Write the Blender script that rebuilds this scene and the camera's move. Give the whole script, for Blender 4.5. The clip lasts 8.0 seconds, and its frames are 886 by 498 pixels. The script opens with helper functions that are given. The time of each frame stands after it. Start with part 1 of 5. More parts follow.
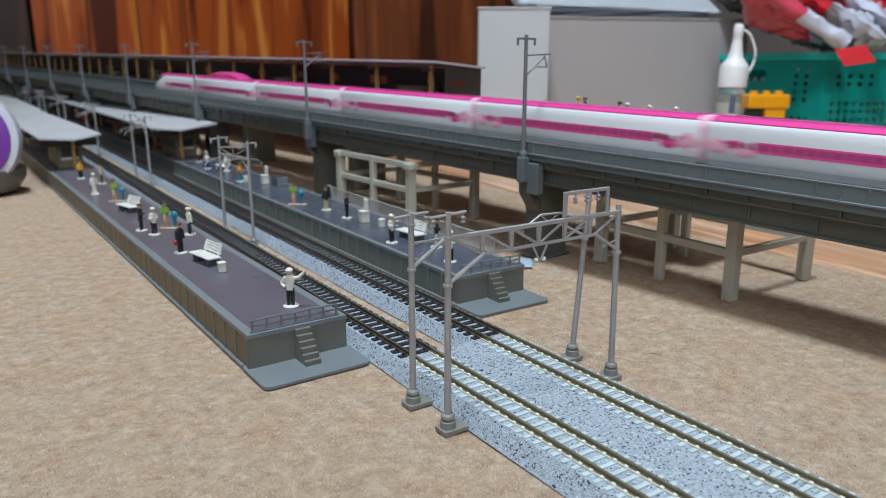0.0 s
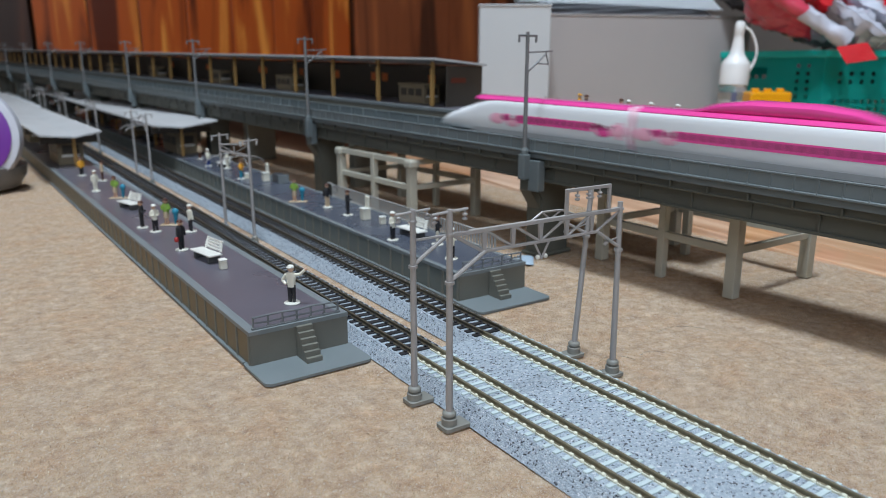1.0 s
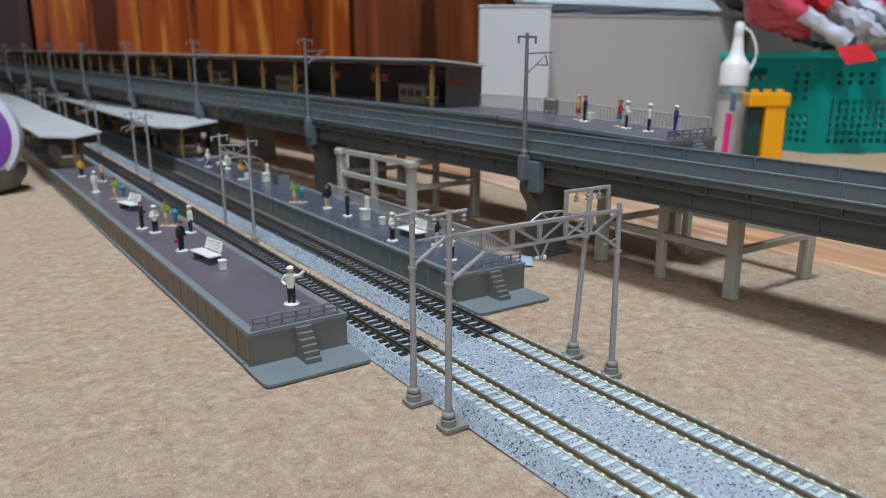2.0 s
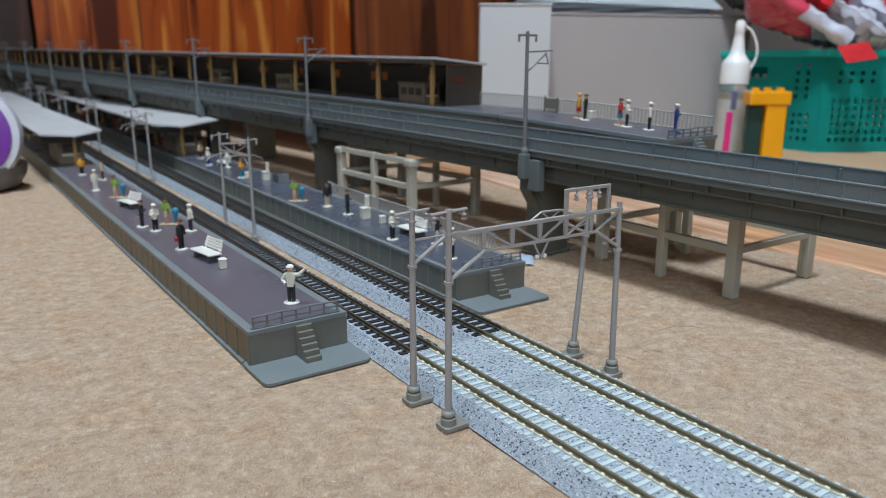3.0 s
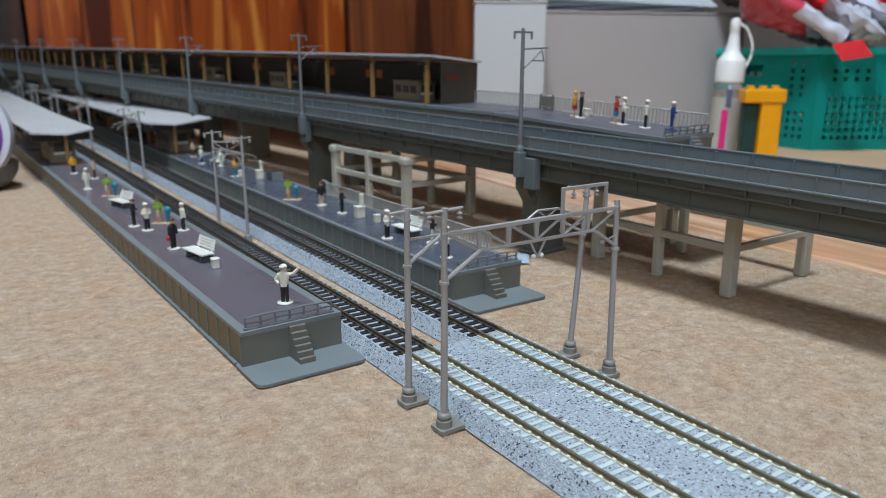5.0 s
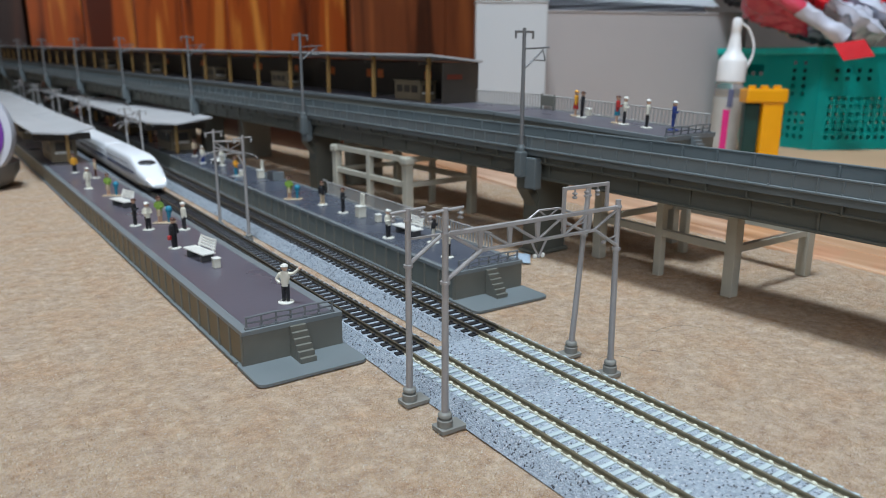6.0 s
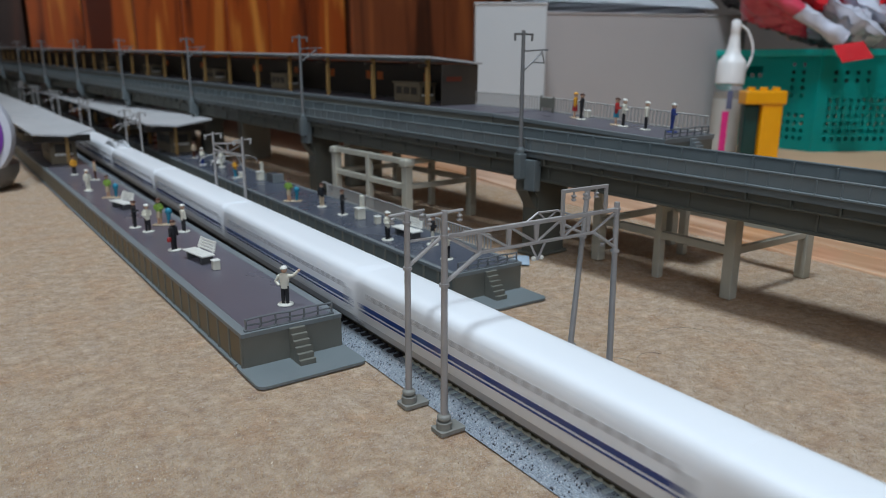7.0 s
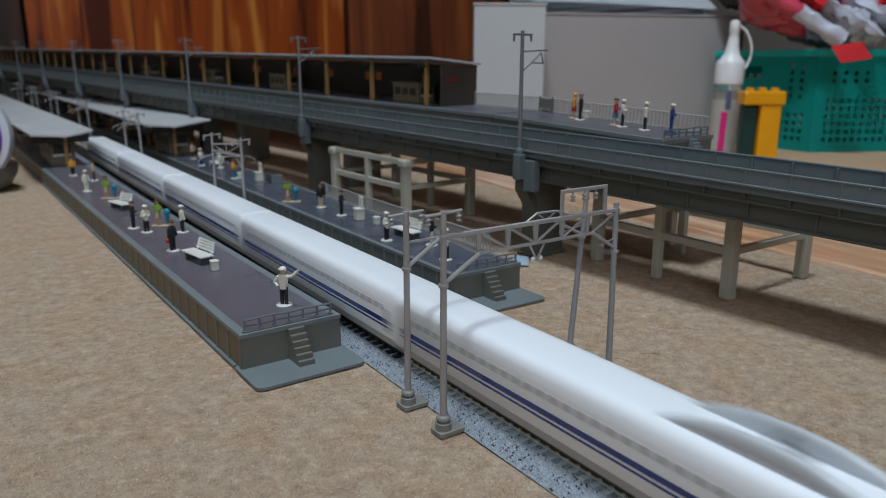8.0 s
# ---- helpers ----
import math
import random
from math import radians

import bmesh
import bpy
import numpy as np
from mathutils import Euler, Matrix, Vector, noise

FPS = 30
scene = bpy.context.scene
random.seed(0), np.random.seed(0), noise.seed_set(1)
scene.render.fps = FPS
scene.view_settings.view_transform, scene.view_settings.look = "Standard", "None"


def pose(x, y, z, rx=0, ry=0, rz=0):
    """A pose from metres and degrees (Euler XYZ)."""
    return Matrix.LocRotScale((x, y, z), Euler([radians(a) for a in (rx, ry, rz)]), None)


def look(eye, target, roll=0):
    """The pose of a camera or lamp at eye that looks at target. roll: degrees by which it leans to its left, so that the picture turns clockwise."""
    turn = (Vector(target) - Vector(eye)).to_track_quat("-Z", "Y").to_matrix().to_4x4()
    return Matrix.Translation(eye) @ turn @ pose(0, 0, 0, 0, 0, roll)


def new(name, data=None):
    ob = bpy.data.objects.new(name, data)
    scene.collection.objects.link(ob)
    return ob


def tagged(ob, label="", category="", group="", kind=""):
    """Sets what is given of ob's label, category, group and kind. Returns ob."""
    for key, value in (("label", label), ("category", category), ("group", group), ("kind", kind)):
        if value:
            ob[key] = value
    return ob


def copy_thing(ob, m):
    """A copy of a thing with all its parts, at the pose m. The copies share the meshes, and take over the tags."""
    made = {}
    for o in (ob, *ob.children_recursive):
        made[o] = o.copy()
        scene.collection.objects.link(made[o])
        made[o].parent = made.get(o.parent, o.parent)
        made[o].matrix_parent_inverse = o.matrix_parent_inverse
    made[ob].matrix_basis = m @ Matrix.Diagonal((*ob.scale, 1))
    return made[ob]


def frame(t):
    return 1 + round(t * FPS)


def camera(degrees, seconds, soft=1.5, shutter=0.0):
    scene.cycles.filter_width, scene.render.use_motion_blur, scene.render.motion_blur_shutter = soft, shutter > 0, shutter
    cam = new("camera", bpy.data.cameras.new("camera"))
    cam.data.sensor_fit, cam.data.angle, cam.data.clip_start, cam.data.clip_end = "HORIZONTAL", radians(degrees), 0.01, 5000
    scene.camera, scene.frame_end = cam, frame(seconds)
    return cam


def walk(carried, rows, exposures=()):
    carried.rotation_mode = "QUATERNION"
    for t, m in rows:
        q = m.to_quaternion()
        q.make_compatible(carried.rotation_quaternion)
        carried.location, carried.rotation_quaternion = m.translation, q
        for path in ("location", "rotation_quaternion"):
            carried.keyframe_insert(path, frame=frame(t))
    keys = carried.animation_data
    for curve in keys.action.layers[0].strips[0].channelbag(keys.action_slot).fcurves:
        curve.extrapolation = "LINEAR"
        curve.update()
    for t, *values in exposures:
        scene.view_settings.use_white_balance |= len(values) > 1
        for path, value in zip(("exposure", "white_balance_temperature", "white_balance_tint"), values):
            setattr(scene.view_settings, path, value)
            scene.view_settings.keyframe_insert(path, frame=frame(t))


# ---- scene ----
# camera: a phone held still close to the floor, with a slight drift
cam = camera(62.7, 8.0, soft=0.65, shutter=0.3)
cam.data.dof.use_dof = True
cam.data.dof.focus_distance = 0.25
cam.data.dof.aperture_fstop = 19.0


def aim(x, y, z, yaw, pitch, roll):
    """Camera pose from millimetres and degrees: yaw from the track's line, pitch downwards."""
    ya, pi = radians(yaw), radians(pitch)
    e = Vector((x, y, z)) * 0.001
    return look(e, e + Vector((-math.sin(ya) * math.cos(pi), math.cos(ya) * math.cos(pi), -math.sin(pi))), roll)


walk(cam, [
    (0.0, aim(-148.83, -167.44, 108.81, -33.804, 14.220, -0.038)),
    (0.5, aim(-148.82, -166.95, 108.61, -33.821, 14.345, -0.028)),
    (1, aim(-148.98, -167.07, 108.56, -33.760, 14.406, -0.007)),
    (1.5, aim(-149.02, -167.44, 108.67, -33.774, 14.318, -0.012)),
    (3, aim(-148.63, -167.28, 108.86, -33.719, 14.490, 0.018)),
    (3.5, aim(-148.76, -166.98, 108.75, -33.867, 14.177, 0.016)),
    (4, aim(-147.92, -165.77, 108.52, -34.048, 14.452, 0.069)),
    (4.5, aim(-147.23, -164.83, 108.34, -34.161, 14.588, 0.006)),
    (6, aim(-146.81, -164.34, 108.31, -34.045, 14.644, 0.041)),
    (6.5, aim(-146.86, -164.54, 108.61, -34.105, 14.531, 0.017)),
    (7, aim(-146.90, -164.74, 108.73, -34.076, 14.538, 0.039)),
    (7.5, aim(-146.82, -164.61, 108.75, -34.071, 14.522, 0.027)),
    (8, aim(-146.74, -164.42, 108.61, -34.160, 14.486, 0.027)),
], exposures=[(0.0, 0.0), (6.5, 0.0), (7.0, -0.42), (7.5, -0.58), (8.0, -0.66)])

# ---------- light ----------
world = bpy.data.worlds.new("world")
scene.world = world
world.use_nodes = True
world.node_tree.nodes["Background"].inputs[0].default_value = (0.75, 0.85, 1.0, 1)
world.node_tree.nodes["Background"].inputs[1].default_value = 0.2


def ceiling_lamp_light(x, y, z, size, watts, color):
    d = bpy.data.lights.new("ceiling_light", "AREA")
    d.shape, d.size, d.energy, d.color = "DISK", size, watts, color
    ob = new("ceiling_light", d)
    ob.location = (x, y, z)
    return ob


ceiling_lamp_light(-0.20, -0.05, 2.20, 0.42, 55.5, (0.79, 0.93, 1.05))


def window_light(x, y, z, w, h, watts, color, target):
    d = bpy.data.lights.new("window_light", "AREA")
    d.shape, d.size, d.size_y, d.energy, d.color = "RECTANGLE", w, h, watts, color
    ob = new("window_light", d)
    ob.matrix_world = look((x, y, z), target)
    return ob


# soft fill from behind the camera, through an assumed window out of view
window_light(-1.0, -1.56, 1.45, 1.4, 1.1, 27, (0.80, 0.90, 1.04), (-0.8, 1.0, 0.9))

# ---------- mesh helpers: millimetres in, metres out ----------
U = 0.001


def P(x, y, z, rx=0, ry=0, rz=0):
    return pose(x * U, y * U, z * U, rx, ry, rz)


def empty(name, m, label="", category="", group="", kind=""):
    ob = new(name)
    ob.empty_display_size = 0.01
    ob.matrix_basis = m
    return tagged(ob, label, category, group, kind)


def part(name, bm, material, parent=None, label="", smooth=False):
    me = bpy.data.meshes.new(name)
    bmesh.ops.scale(bm, vec=(U, U, U), verts=bm.verts)
    bmesh.ops.recalc_face_normals(bm, faces=bm.faces)
    bm.to_mesh(me)
    bm.free()
    me.materials.append(material)
    if smooth:
        for f in me.polygons:
            f.use_smooth = True
        me.set_sharp_from_angle(angle=radians(40))
    ob = new(name, me)
    ob.parent = parent
    if label:
        ob["label"] = label
    return ob


def shared(name, me, parent, m, label=""):
    ob = new(name, me)
    ob.parent = parent
    ob.matrix_basis = m
    if label:
        ob["label"] = label
    return ob


def BM():
    return bmesh.new()


def box(bm, x0, x1, y0, y1, z0, z1, bev=0.0, seg=1, m=None):
    r = bmesh.ops.create_cube(bm, size=1)
    vs = r["verts"]
    bmesh.ops.scale(bm, vec=(x1 - x0, y1 - y0, z1 - z0), verts=vs)
    bmesh.ops.translate(bm, vec=((x0 + x1) / 2, (y0 + y1) / 2, (z0 + z1) / 2), verts=vs)
    if m is not None:
        bmesh.ops.transform(bm, matrix=m, verts=vs)
    if bev > 0:
        es = list({e for v in vs for e in v.link_edges})
        bmesh.ops.bevel(bm, geom=es, offset=bev, segments=seg, affect="EDGES", profile=0.6)
    return bm


def rod(bm, a, b, r, r2=None, seg=10):
    a, b = Vector(a), Vector(b)
    d = b - a
    m = Matrix.Translation((a + b) / 2) @ d.to_track_quat("Z", "Y").to_matrix().to_4x4()
    bmesh.ops.create_cone(bm, cap_ends=True, segments=seg, radius1=r, radius2=r if r2 is None else r2, depth=d.length, matrix=m)
    return bm


def ball(bm, c, r, sx=1, sy=1, sz=1, seg=10):
    m = Matrix.Translation(c) @ Matrix.Diagonal((sx, sy, sz, 1))
    bmesh.ops.create_uvsphere(bm, u_segments=seg, v_segments=max(5, seg * 2 // 3), radius=r, matrix=m)
    return bm


def lathe(bm, profile, seg=24, m=None):
    rings = []
    for r, z in profile:
        rings.append([bm.verts.new((r * math.cos(2 * math.pi * i / seg), r * math.sin(2 * math.pi * i / seg), z)) for i in range(seg)])
    for a, b in zip(rings, rings[1:]):
        for i in range(seg):
            bm.faces.new((a[i], a[(i + 1) % seg], b[(i + 1) % seg], b[i]))
    bm.faces.new(rings[0][::-1])
    bm.faces.new(rings[-1])
    if m is not None:
        bmesh.ops.transform(bm, matrix=m, verts=[v for r in rings for v in r])
    return bm


def sweep(bm, profile, y0, y1, steps=1):
    """A closed (x, z) outline drawn out along y."""
    rings = []
    for k in range(steps + 1):
        y = y0 + (y1 - y0) * k / steps
        rings.append([bm.verts.new((x, y, z)) for x, z in profile])
    n = len(profile)
    for a, b in zip(rings, rings[1:]):
        for i in range(n):
            bm.faces.new((a[i], a[(i + 1) % n], b[(i + 1) % n], b[i]))
    bm.faces.new(rings[0])
    bm.faces.new(rings[-1][::-1])
    return bm


def slab(bm, outline, z0, z1):
    """A closed (x, y) outline raised from z0 to z1."""
    a = [bm.verts.new((x, y, z0)) for x, y in outline]
    b = [bm.verts.new((x, y, z1)) for x, y in outline]
    n = len(outline)
    for i in range(n):
        bm.faces.new((a[i], a[(i + 1) % n], b[(i + 1) % n], b[i]))
    bm.faces.new(a[::-1])
    bm.faces.new(b)
    return bm


def loft(bm, rings):
    vs = [[bm.verts.new(v) for v in r] for r in rings]
    n = len(vs[0])
    for a, b in zip(vs, vs[1:]):
        for i in range(n):
            bm.faces.new((a[i], a[(i + 1) % n], b[(i + 1) % n], b[i]))
    bm.faces.new(vs[0])
    bm.faces.new(vs[-1][::-1])
    return bm


def tube(bm, pts, r, seg=10):
    """A round tube through the points."""
    rings = []
    for i, c in enumerate(pts):
        d = (pts[min(i + 1, len(pts) - 1)] - pts[max(i - 1, 0)]).normalized()
        q = d.to_track_quat("Z", "Y")
        rings.append([c + q @ Vector((r * math.cos(2 * math.pi * k / seg), r * math.sin(2 * math.pi * k / seg), 0)) for k in range(seg)])
    return loft(bm, rings)


# ---------- materials ----------
def mat(name, color, rough=0.5, metal=0.0, vary=0.12, scale=60.0, bump=0.0, bump_scale=400.0, random_island=0.0, fine=0.0, alpha=1.0, trans=0.0, emit=0.0, coat=0.0):
    m = bpy.data.materials.new(name)
    m.use_nodes = True
    t = m.node_tree
    n, l = t.nodes, t.links
    b = n["Principled BSDF"]
    b.inputs["Roughness"].default_value = rough
    b.inputs["Metallic"].default_value = metal
    b.inputs["Coat Weight"].default_value = coat
    if trans:
        b.inputs["Transmission Weight"].default_value = trans
    b.inputs["Alpha"].default_value = alpha
    c = (*color, 1)
    if emit:
        b.inputs["Emission Color"].default_value = c
        b.inputs["Emission Strength"].default_value = emit
    tc = n.new("ShaderNodeTexCoord")
    no = n.new("ShaderNodeTexNoise")
    no.inputs["Scale"].default_value, no.inputs["Detail"].default_value = scale, 6
    l.new(tc.outputs["Object"], no.inputs["Vector"])
    mr = n.new("ShaderNodeMapRange")
    mr.inputs["From Min"].default_value, mr.inputs["From Max"].default_value = 0.3, 0.7
    mr.inputs["To Min"].default_value, mr.inputs["To Max"].default_value = 1 - vary, 1 + vary
    l.new(no.outputs["Fac"], mr.inputs["Value"])
    val = mr.outputs["Result"]
    if fine:
        nf = n.new("ShaderNodeTexNoise")
        nf.inputs["Scale"].default_value, nf.inputs["Detail"].default_value = 1500, 2
        l.new(tc.outputs["Object"], nf.inputs["Vector"])
        mf = n.new("ShaderNodeMapRange")
        mf.inputs["From Min"].default_value, mf.inputs["From Max"].default_value = 0.3, 0.7
        mf.inputs["To Min"].default_value, mf.inputs["To Max"].default_value = 1 - fine, 1 + fine
        l.new(nf.outputs["Fac"], mf.inputs["Value"])
        mm = n.new("ShaderNodeMath")
        mm.operation = "MULTIPLY"
        l.new(val, mm.inputs[0])
        l.new(mf.outputs["Result"], mm.inputs[1])
        val = mm.outputs[0]
    if random_island:
        oi = n.new("ShaderNodeObjectInfo")
        m2 = n.new("ShaderNodeMapRange")
        m2.inputs["To Min"].default_value, m2.inputs["To Max"].default_value = 1 - random_island, 1 + random_island
        l.new(oi.outputs["Random"], m2.inputs["Value"])
        m3 = n.new("ShaderNodeMath")
        m3.operation = "MULTIPLY"
        l.new(val, m3.inputs[0])
        l.new(m2.outputs["Result"], m3.inputs[1])
        val = m3.outputs[0]
    mx = n.new("ShaderNodeVectorMath")
    mx.operation = "SCALE"
    mx.inputs[0].default_value = color
    l.new(val, mx.inputs["Scale"])
    l.new(mx.outputs["Vector"], b.inputs["Base Color"])
    rr = n.new("ShaderNodeMapRange")
    rr.inputs["To Min"].default_value, rr.inputs["To Max"].default_value = max(0.02, rough - 0.1), min(1, rough + 0.1)
    l.new(no.outputs["Fac"], rr.inputs["Value"])
    l.new(rr.outputs["Result"], b.inputs["Roughness"])
    if bump:
        nb = n.new("ShaderNodeTexNoise")
        nb.inputs["Scale"].default_value, nb.inputs["Detail"].default_value = bump_scale, 4
        l.new(tc.outputs["Object"], nb.inputs["Vector"])
        bp = n.new("ShaderNodeBump")
        bp.inputs["Strength"].default_value, bp.inputs["Distance"].default_value = bump, 0.001
        l.new(nb.outputs["Fac"], bp.inputs["Height"])
        l.new(bp.outputs["Normal"], b.inputs["Normal"])
    return m


def ramp(n, stops):
    r = n.new("ShaderNodeValToRGB")
    e = r.color_ramp.elements
    while len(e) < len(stops):
        e.new(0.5)
    for k, (p, c) in zip(e, stops):
        k.position, k.color = p, (*c, 1)
    return r


def carpet_material():
    m = bpy.data.materials.new("carpet")
    m.use_nodes = True
    n, l = m.node_tree.nodes, m.node_tree.links
    b = n["Principled BSDF"]
    b.inputs["Roughness"].default_value = 0.95
    tc = n.new("ShaderNodeTexCoord")
    big = n.new("ShaderNodeTexNoise")
    big.inputs["Scale"].default_value, big.inputs["Detail"].default_value, big.inputs["Roughness"].default_value = 170, 10, 0.86
    mid = n.new("ShaderNodeTexNoise")
    mid.inputs["Scale"].default_value, mid.inputs["Detail"].default_value = 48, 6
    fib = n.new("ShaderNodeTexNoise")
    fib.inputs["Scale"].default_value, fib.inputs["Detail"].default_value, fib.inputs["Distortion"].default_value = 1500, 3, 1.5
    vor = n.new("ShaderNodeTexVoronoi")
    vor.inputs["Scale"].default_value = 420
    for x in (big, mid, fib, vor):
        l.new(tc.outputs["Object"], x.inputs["Vector"])
    r = ramp(n, [(0.36, (0.346, 0.166, 0.0647)), (0.455, (0.536, 0.316, 0.158)), (0.535, (0.648, 0.435, 0.251)), (0.63, (0.844, 0.642, 0.435))])
    l.new(big.outputs["Fac"], r.inputs["Fac"])
    r2 = ramp(n, [(0.36, (1.0, 0.88, 0.74)), (0.50, (1.02, 1.0, 0.97)), (0.64, (1.02, 1.04, 1.10))])
    l.new(mid.outputs["Fac"], r2.inputs["Fac"])
    mx = n.new("ShaderNodeMix")
    mx.data_type, mx.blend_type = "RGBA", "MULTIPLY"
    mx.inputs["Factor"].default_value = 1
    l.new(r.outputs["Color"], mx.inputs["A"])
    l.new(r2.outputs["Color"], mx.inputs["B"])
    # pale fibre ends, their glints put into the colour as light specks
    sp = ramp(n, [(0.62, (0, 0, 0)), (0.70, (1, 1, 1))])
    l.new(fib.outputs["Fac"], sp.inputs["Fac"])
    mx2 = n.new("ShaderNodeMix")
    mx2.data_type = "RGBA"
    mx2.inputs["B"].default_value = (0.78, 0.72, 0.62, 1)
    l.new(sp.outputs["Color"], mx2.inputs["Factor"])
    l.new(mx.outputs["Result"], mx2.inputs["A"])
    l.new(mx2.outputs["Result"], b.inputs["Base Color"])
    ad = n.new("ShaderNodeMath")
    ad.operation = "ADD"
    l.new(big.outputs["Fac"], ad.inputs[0])
    l.new(fib.outputs["Fac"], ad.inputs[1])
    bp = n.new("ShaderNodeBump")
    bp.inputs["Strength"].default_value, bp.inputs["Distance"].default_value = 1.0, 0.0017
    l.new(ad.outputs[0], bp.inputs["Height"])
    l.new(bp.outputs["Normal"], b.inputs["Normal"])
    b.inputs["Sheen Weight"].default_value = 0.3
    b.inputs["Sheen Roughness"].default_value = 0.5
    return m


def ballast_material():
    m = bpy.data.materials.new("ballast")
    m.use_nodes = True
    n, l = m.node_tree.nodes, m.node_tree.links
    b = n["Principled BSDF"]
    b.inputs["Roughness"].default_value = 0.75
    tc = n.new("ShaderNodeTexCoord")
    v = n.new("ShaderNodeTexVoronoi")
    v.inputs["Scale"].default_value = 2000
    no = n.new("ShaderNodeTexNoise")
    no.inputs["Scale"].default_value, no.inputs["Detail"].default_value = 900, 5
    lo = n.new("ShaderNodeTexNoise")
    lo.inputs["Scale"].default_value = 40
    for x in (v, no, lo):
        l.new(tc.outputs["Object"], x.inputs["Vector"])
    sep = n.new("ShaderNodeSeparateColor")
    l.new(v.outputs["Color"], sep.inputs["Color"])
    r = ramp(n, [(0.0, (0.0265, 0.0286, 0.0359)), (0.075, (0.0397, 0.042, 0.0519)), (0.10, (0.291, 0.34, 0.399)), (0.55, (0.349, 0.403, 0.459)), (0.92, (0.397, 0.449, 0.503)), (1.0, (0.582, 0.588, 0.622))])
    r.color_ramp.interpolation = "LINEAR"
    l.new(sep.outputs["Red"], r.inputs["Fac"])
    r2 = ramp(n, [(0.35, (0.82, 0.82, 0.82)), (0.65, (1.08, 1.08, 1.08))])
    l.new(no.outputs["Fac"], r2.inputs["Fac"])
    mx = n.new("ShaderNodeMix")
    mx.data_type, mx.blend_type = "RGBA", "MULTIPLY"
    mx.inputs["Factor"].default_value = 1
    l.new(r.outputs["Color"], mx.inputs["A"])
    l.new(r2.outputs["Color"], mx.inputs["B"])
    l.new(mx.outputs["Result"], b.inputs["Base Color"])
    bp = n.new("ShaderNodeBump")
    bp.inputs["Strength"].default_value, bp.inputs["Distance"].default_value = 0.7, 0.0005
    l.new(v.outputs["Distance"], bp.inputs["Height"])
    bp.invert = True
    l.new(bp.outputs["Normal"], b.inputs["Normal"])
    return m


def wood_material(name, dark, mid, light, scale=1.0, axis="z", rough=0.4, coat=0.2):
    """Long grain along one axis."""
    m = bpy.data.materials.new(name)
    m.use_nodes = True
    n, l = m.node_tree.nodes, m.node_tree.links
    b = n["Principled BSDF"]
    b.inputs["Roughness"].default_value = rough
    b.inputs["Coat Weight"].default_value = coat
    tc = n.new("ShaderNodeTexCoord")
    mp = n.new("ShaderNodeMapping")
    s = [9.0 * scale, 9.0 * scale, 9.0 * scale]
    s["xyz".index(axis)] = 0.7 * scale
    mp.inputs["Scale"].default_value = s
    l.new(tc.outputs["Object"], mp.inputs["Vector"])
    oi = n.new("ShaderNodeObjectInfo")
    ad = n.new("ShaderNodeVectorMath")
    ad.operation = "ADD"
    sc = n.new("ShaderNodeVectorMath")
    sc.operation = "SCALE"
    sc.inputs[0].default_value = (13.0, 7.0, 3.0)
    l.new(oi.outputs["Random"], sc.inputs["Scale"])
    l.new(mp.outputs["Vector"], ad.inputs[0])
    l.new(sc.outputs["Vector"], ad.inputs[1])
    no = n.new("ShaderNodeTexNoise")
    no.inputs["Scale"].default_value, no.inputs["Detail"].default_value, no.inputs["Distortion"].default_value = 1.6, 7, 0.8
    l.new(ad.outputs["Vector"], no.inputs["Vector"])
    r = ramp(n, [(0.36, dark), (0.47, mid), (0.54, mid), (0.64, light)])
    l.new(no.outputs["Fac"], r.inputs["Fac"])
    l.new(r.outputs["Color"], b.inputs["Base Color"])
    return m


CARPET = carpet_material()
BALLAST = ballast_material()
RAIL = mat("rail_brass", (0.181, 0.155, 0.101), 0.42, 0.35, 0.15, 300)
RAIL_SIDE = mat("rail_web", (0.105, 0.0882, 0.063), 0.5, 0.4, 0.2, 300)
CONCRETE_TIE = mat("concrete_sleeper", (0.46, 0.535, 0.55), 0.6, 0, 0.06, 500, random_island=0.05)
CLIP = mat("sleeper_clip", (0.66, 0.64, 0.52), 0.55, 0, 0.08, 500)
WOOD_TIE = mat("dark_sleeper", (0.0185, 0.0176, 0.0202), 0.5, 0, 0.2, 500, random_island=0.2)
PLAT_TOP = mat("platform_top", (0.113, 0.106, 0.129), 0.30, 0, 0.10, 35, bump=0.03)
# right platform's top, with its bluish reflection put into the base colour
PLAT_TOP_REFLECT = mat("platform_top_reflection", (0.0756, 0.0857, 0.113), 0.28, 0, 0.10, 35, bump=0.03)
PLAT_EDGE = mat("platform_edge", (0.172, 0.193, 0.202), 0.45, 0, 0.08, 60)
PLAT_SIDE = mat("platform_side", (0.150, 0.148, 0.126), 0.5, 0, 0.10, 50, bump=0.03)
PLAT_SIDE_DARK = mat("platform_panel_dark", (0.105, 0.122, 0.113), 0.45, 0, 0.12, 50)
PLAT_RIB = mat("platform_panel", (0.155, 0.118, 0.063), 0.5, 0, 0.15, 50)
BASE_PLATE = mat("base_plate", (0.16, 0.186, 0.195), 0.45, 0, 0.08, 60)
POLE = mat("pole_plastic", (0.345, 0.330, 0.325), 0.42, 0, 0.08, 120, bump=0.02)
RAILING = mat("railing_plastic", (0.139, 0.151, 0.16), 0.4, 0, 0.08, 120)
POLE_FOOT = mat("pole_foot", (0.225, 0.222, 0.200), 0.5, 0, 0.08, 120)
VIADUCT = mat("viaduct_grey", (0.130, 0.153, 0.160), 0.42, 0, 0.08, 30, bump=0.03)
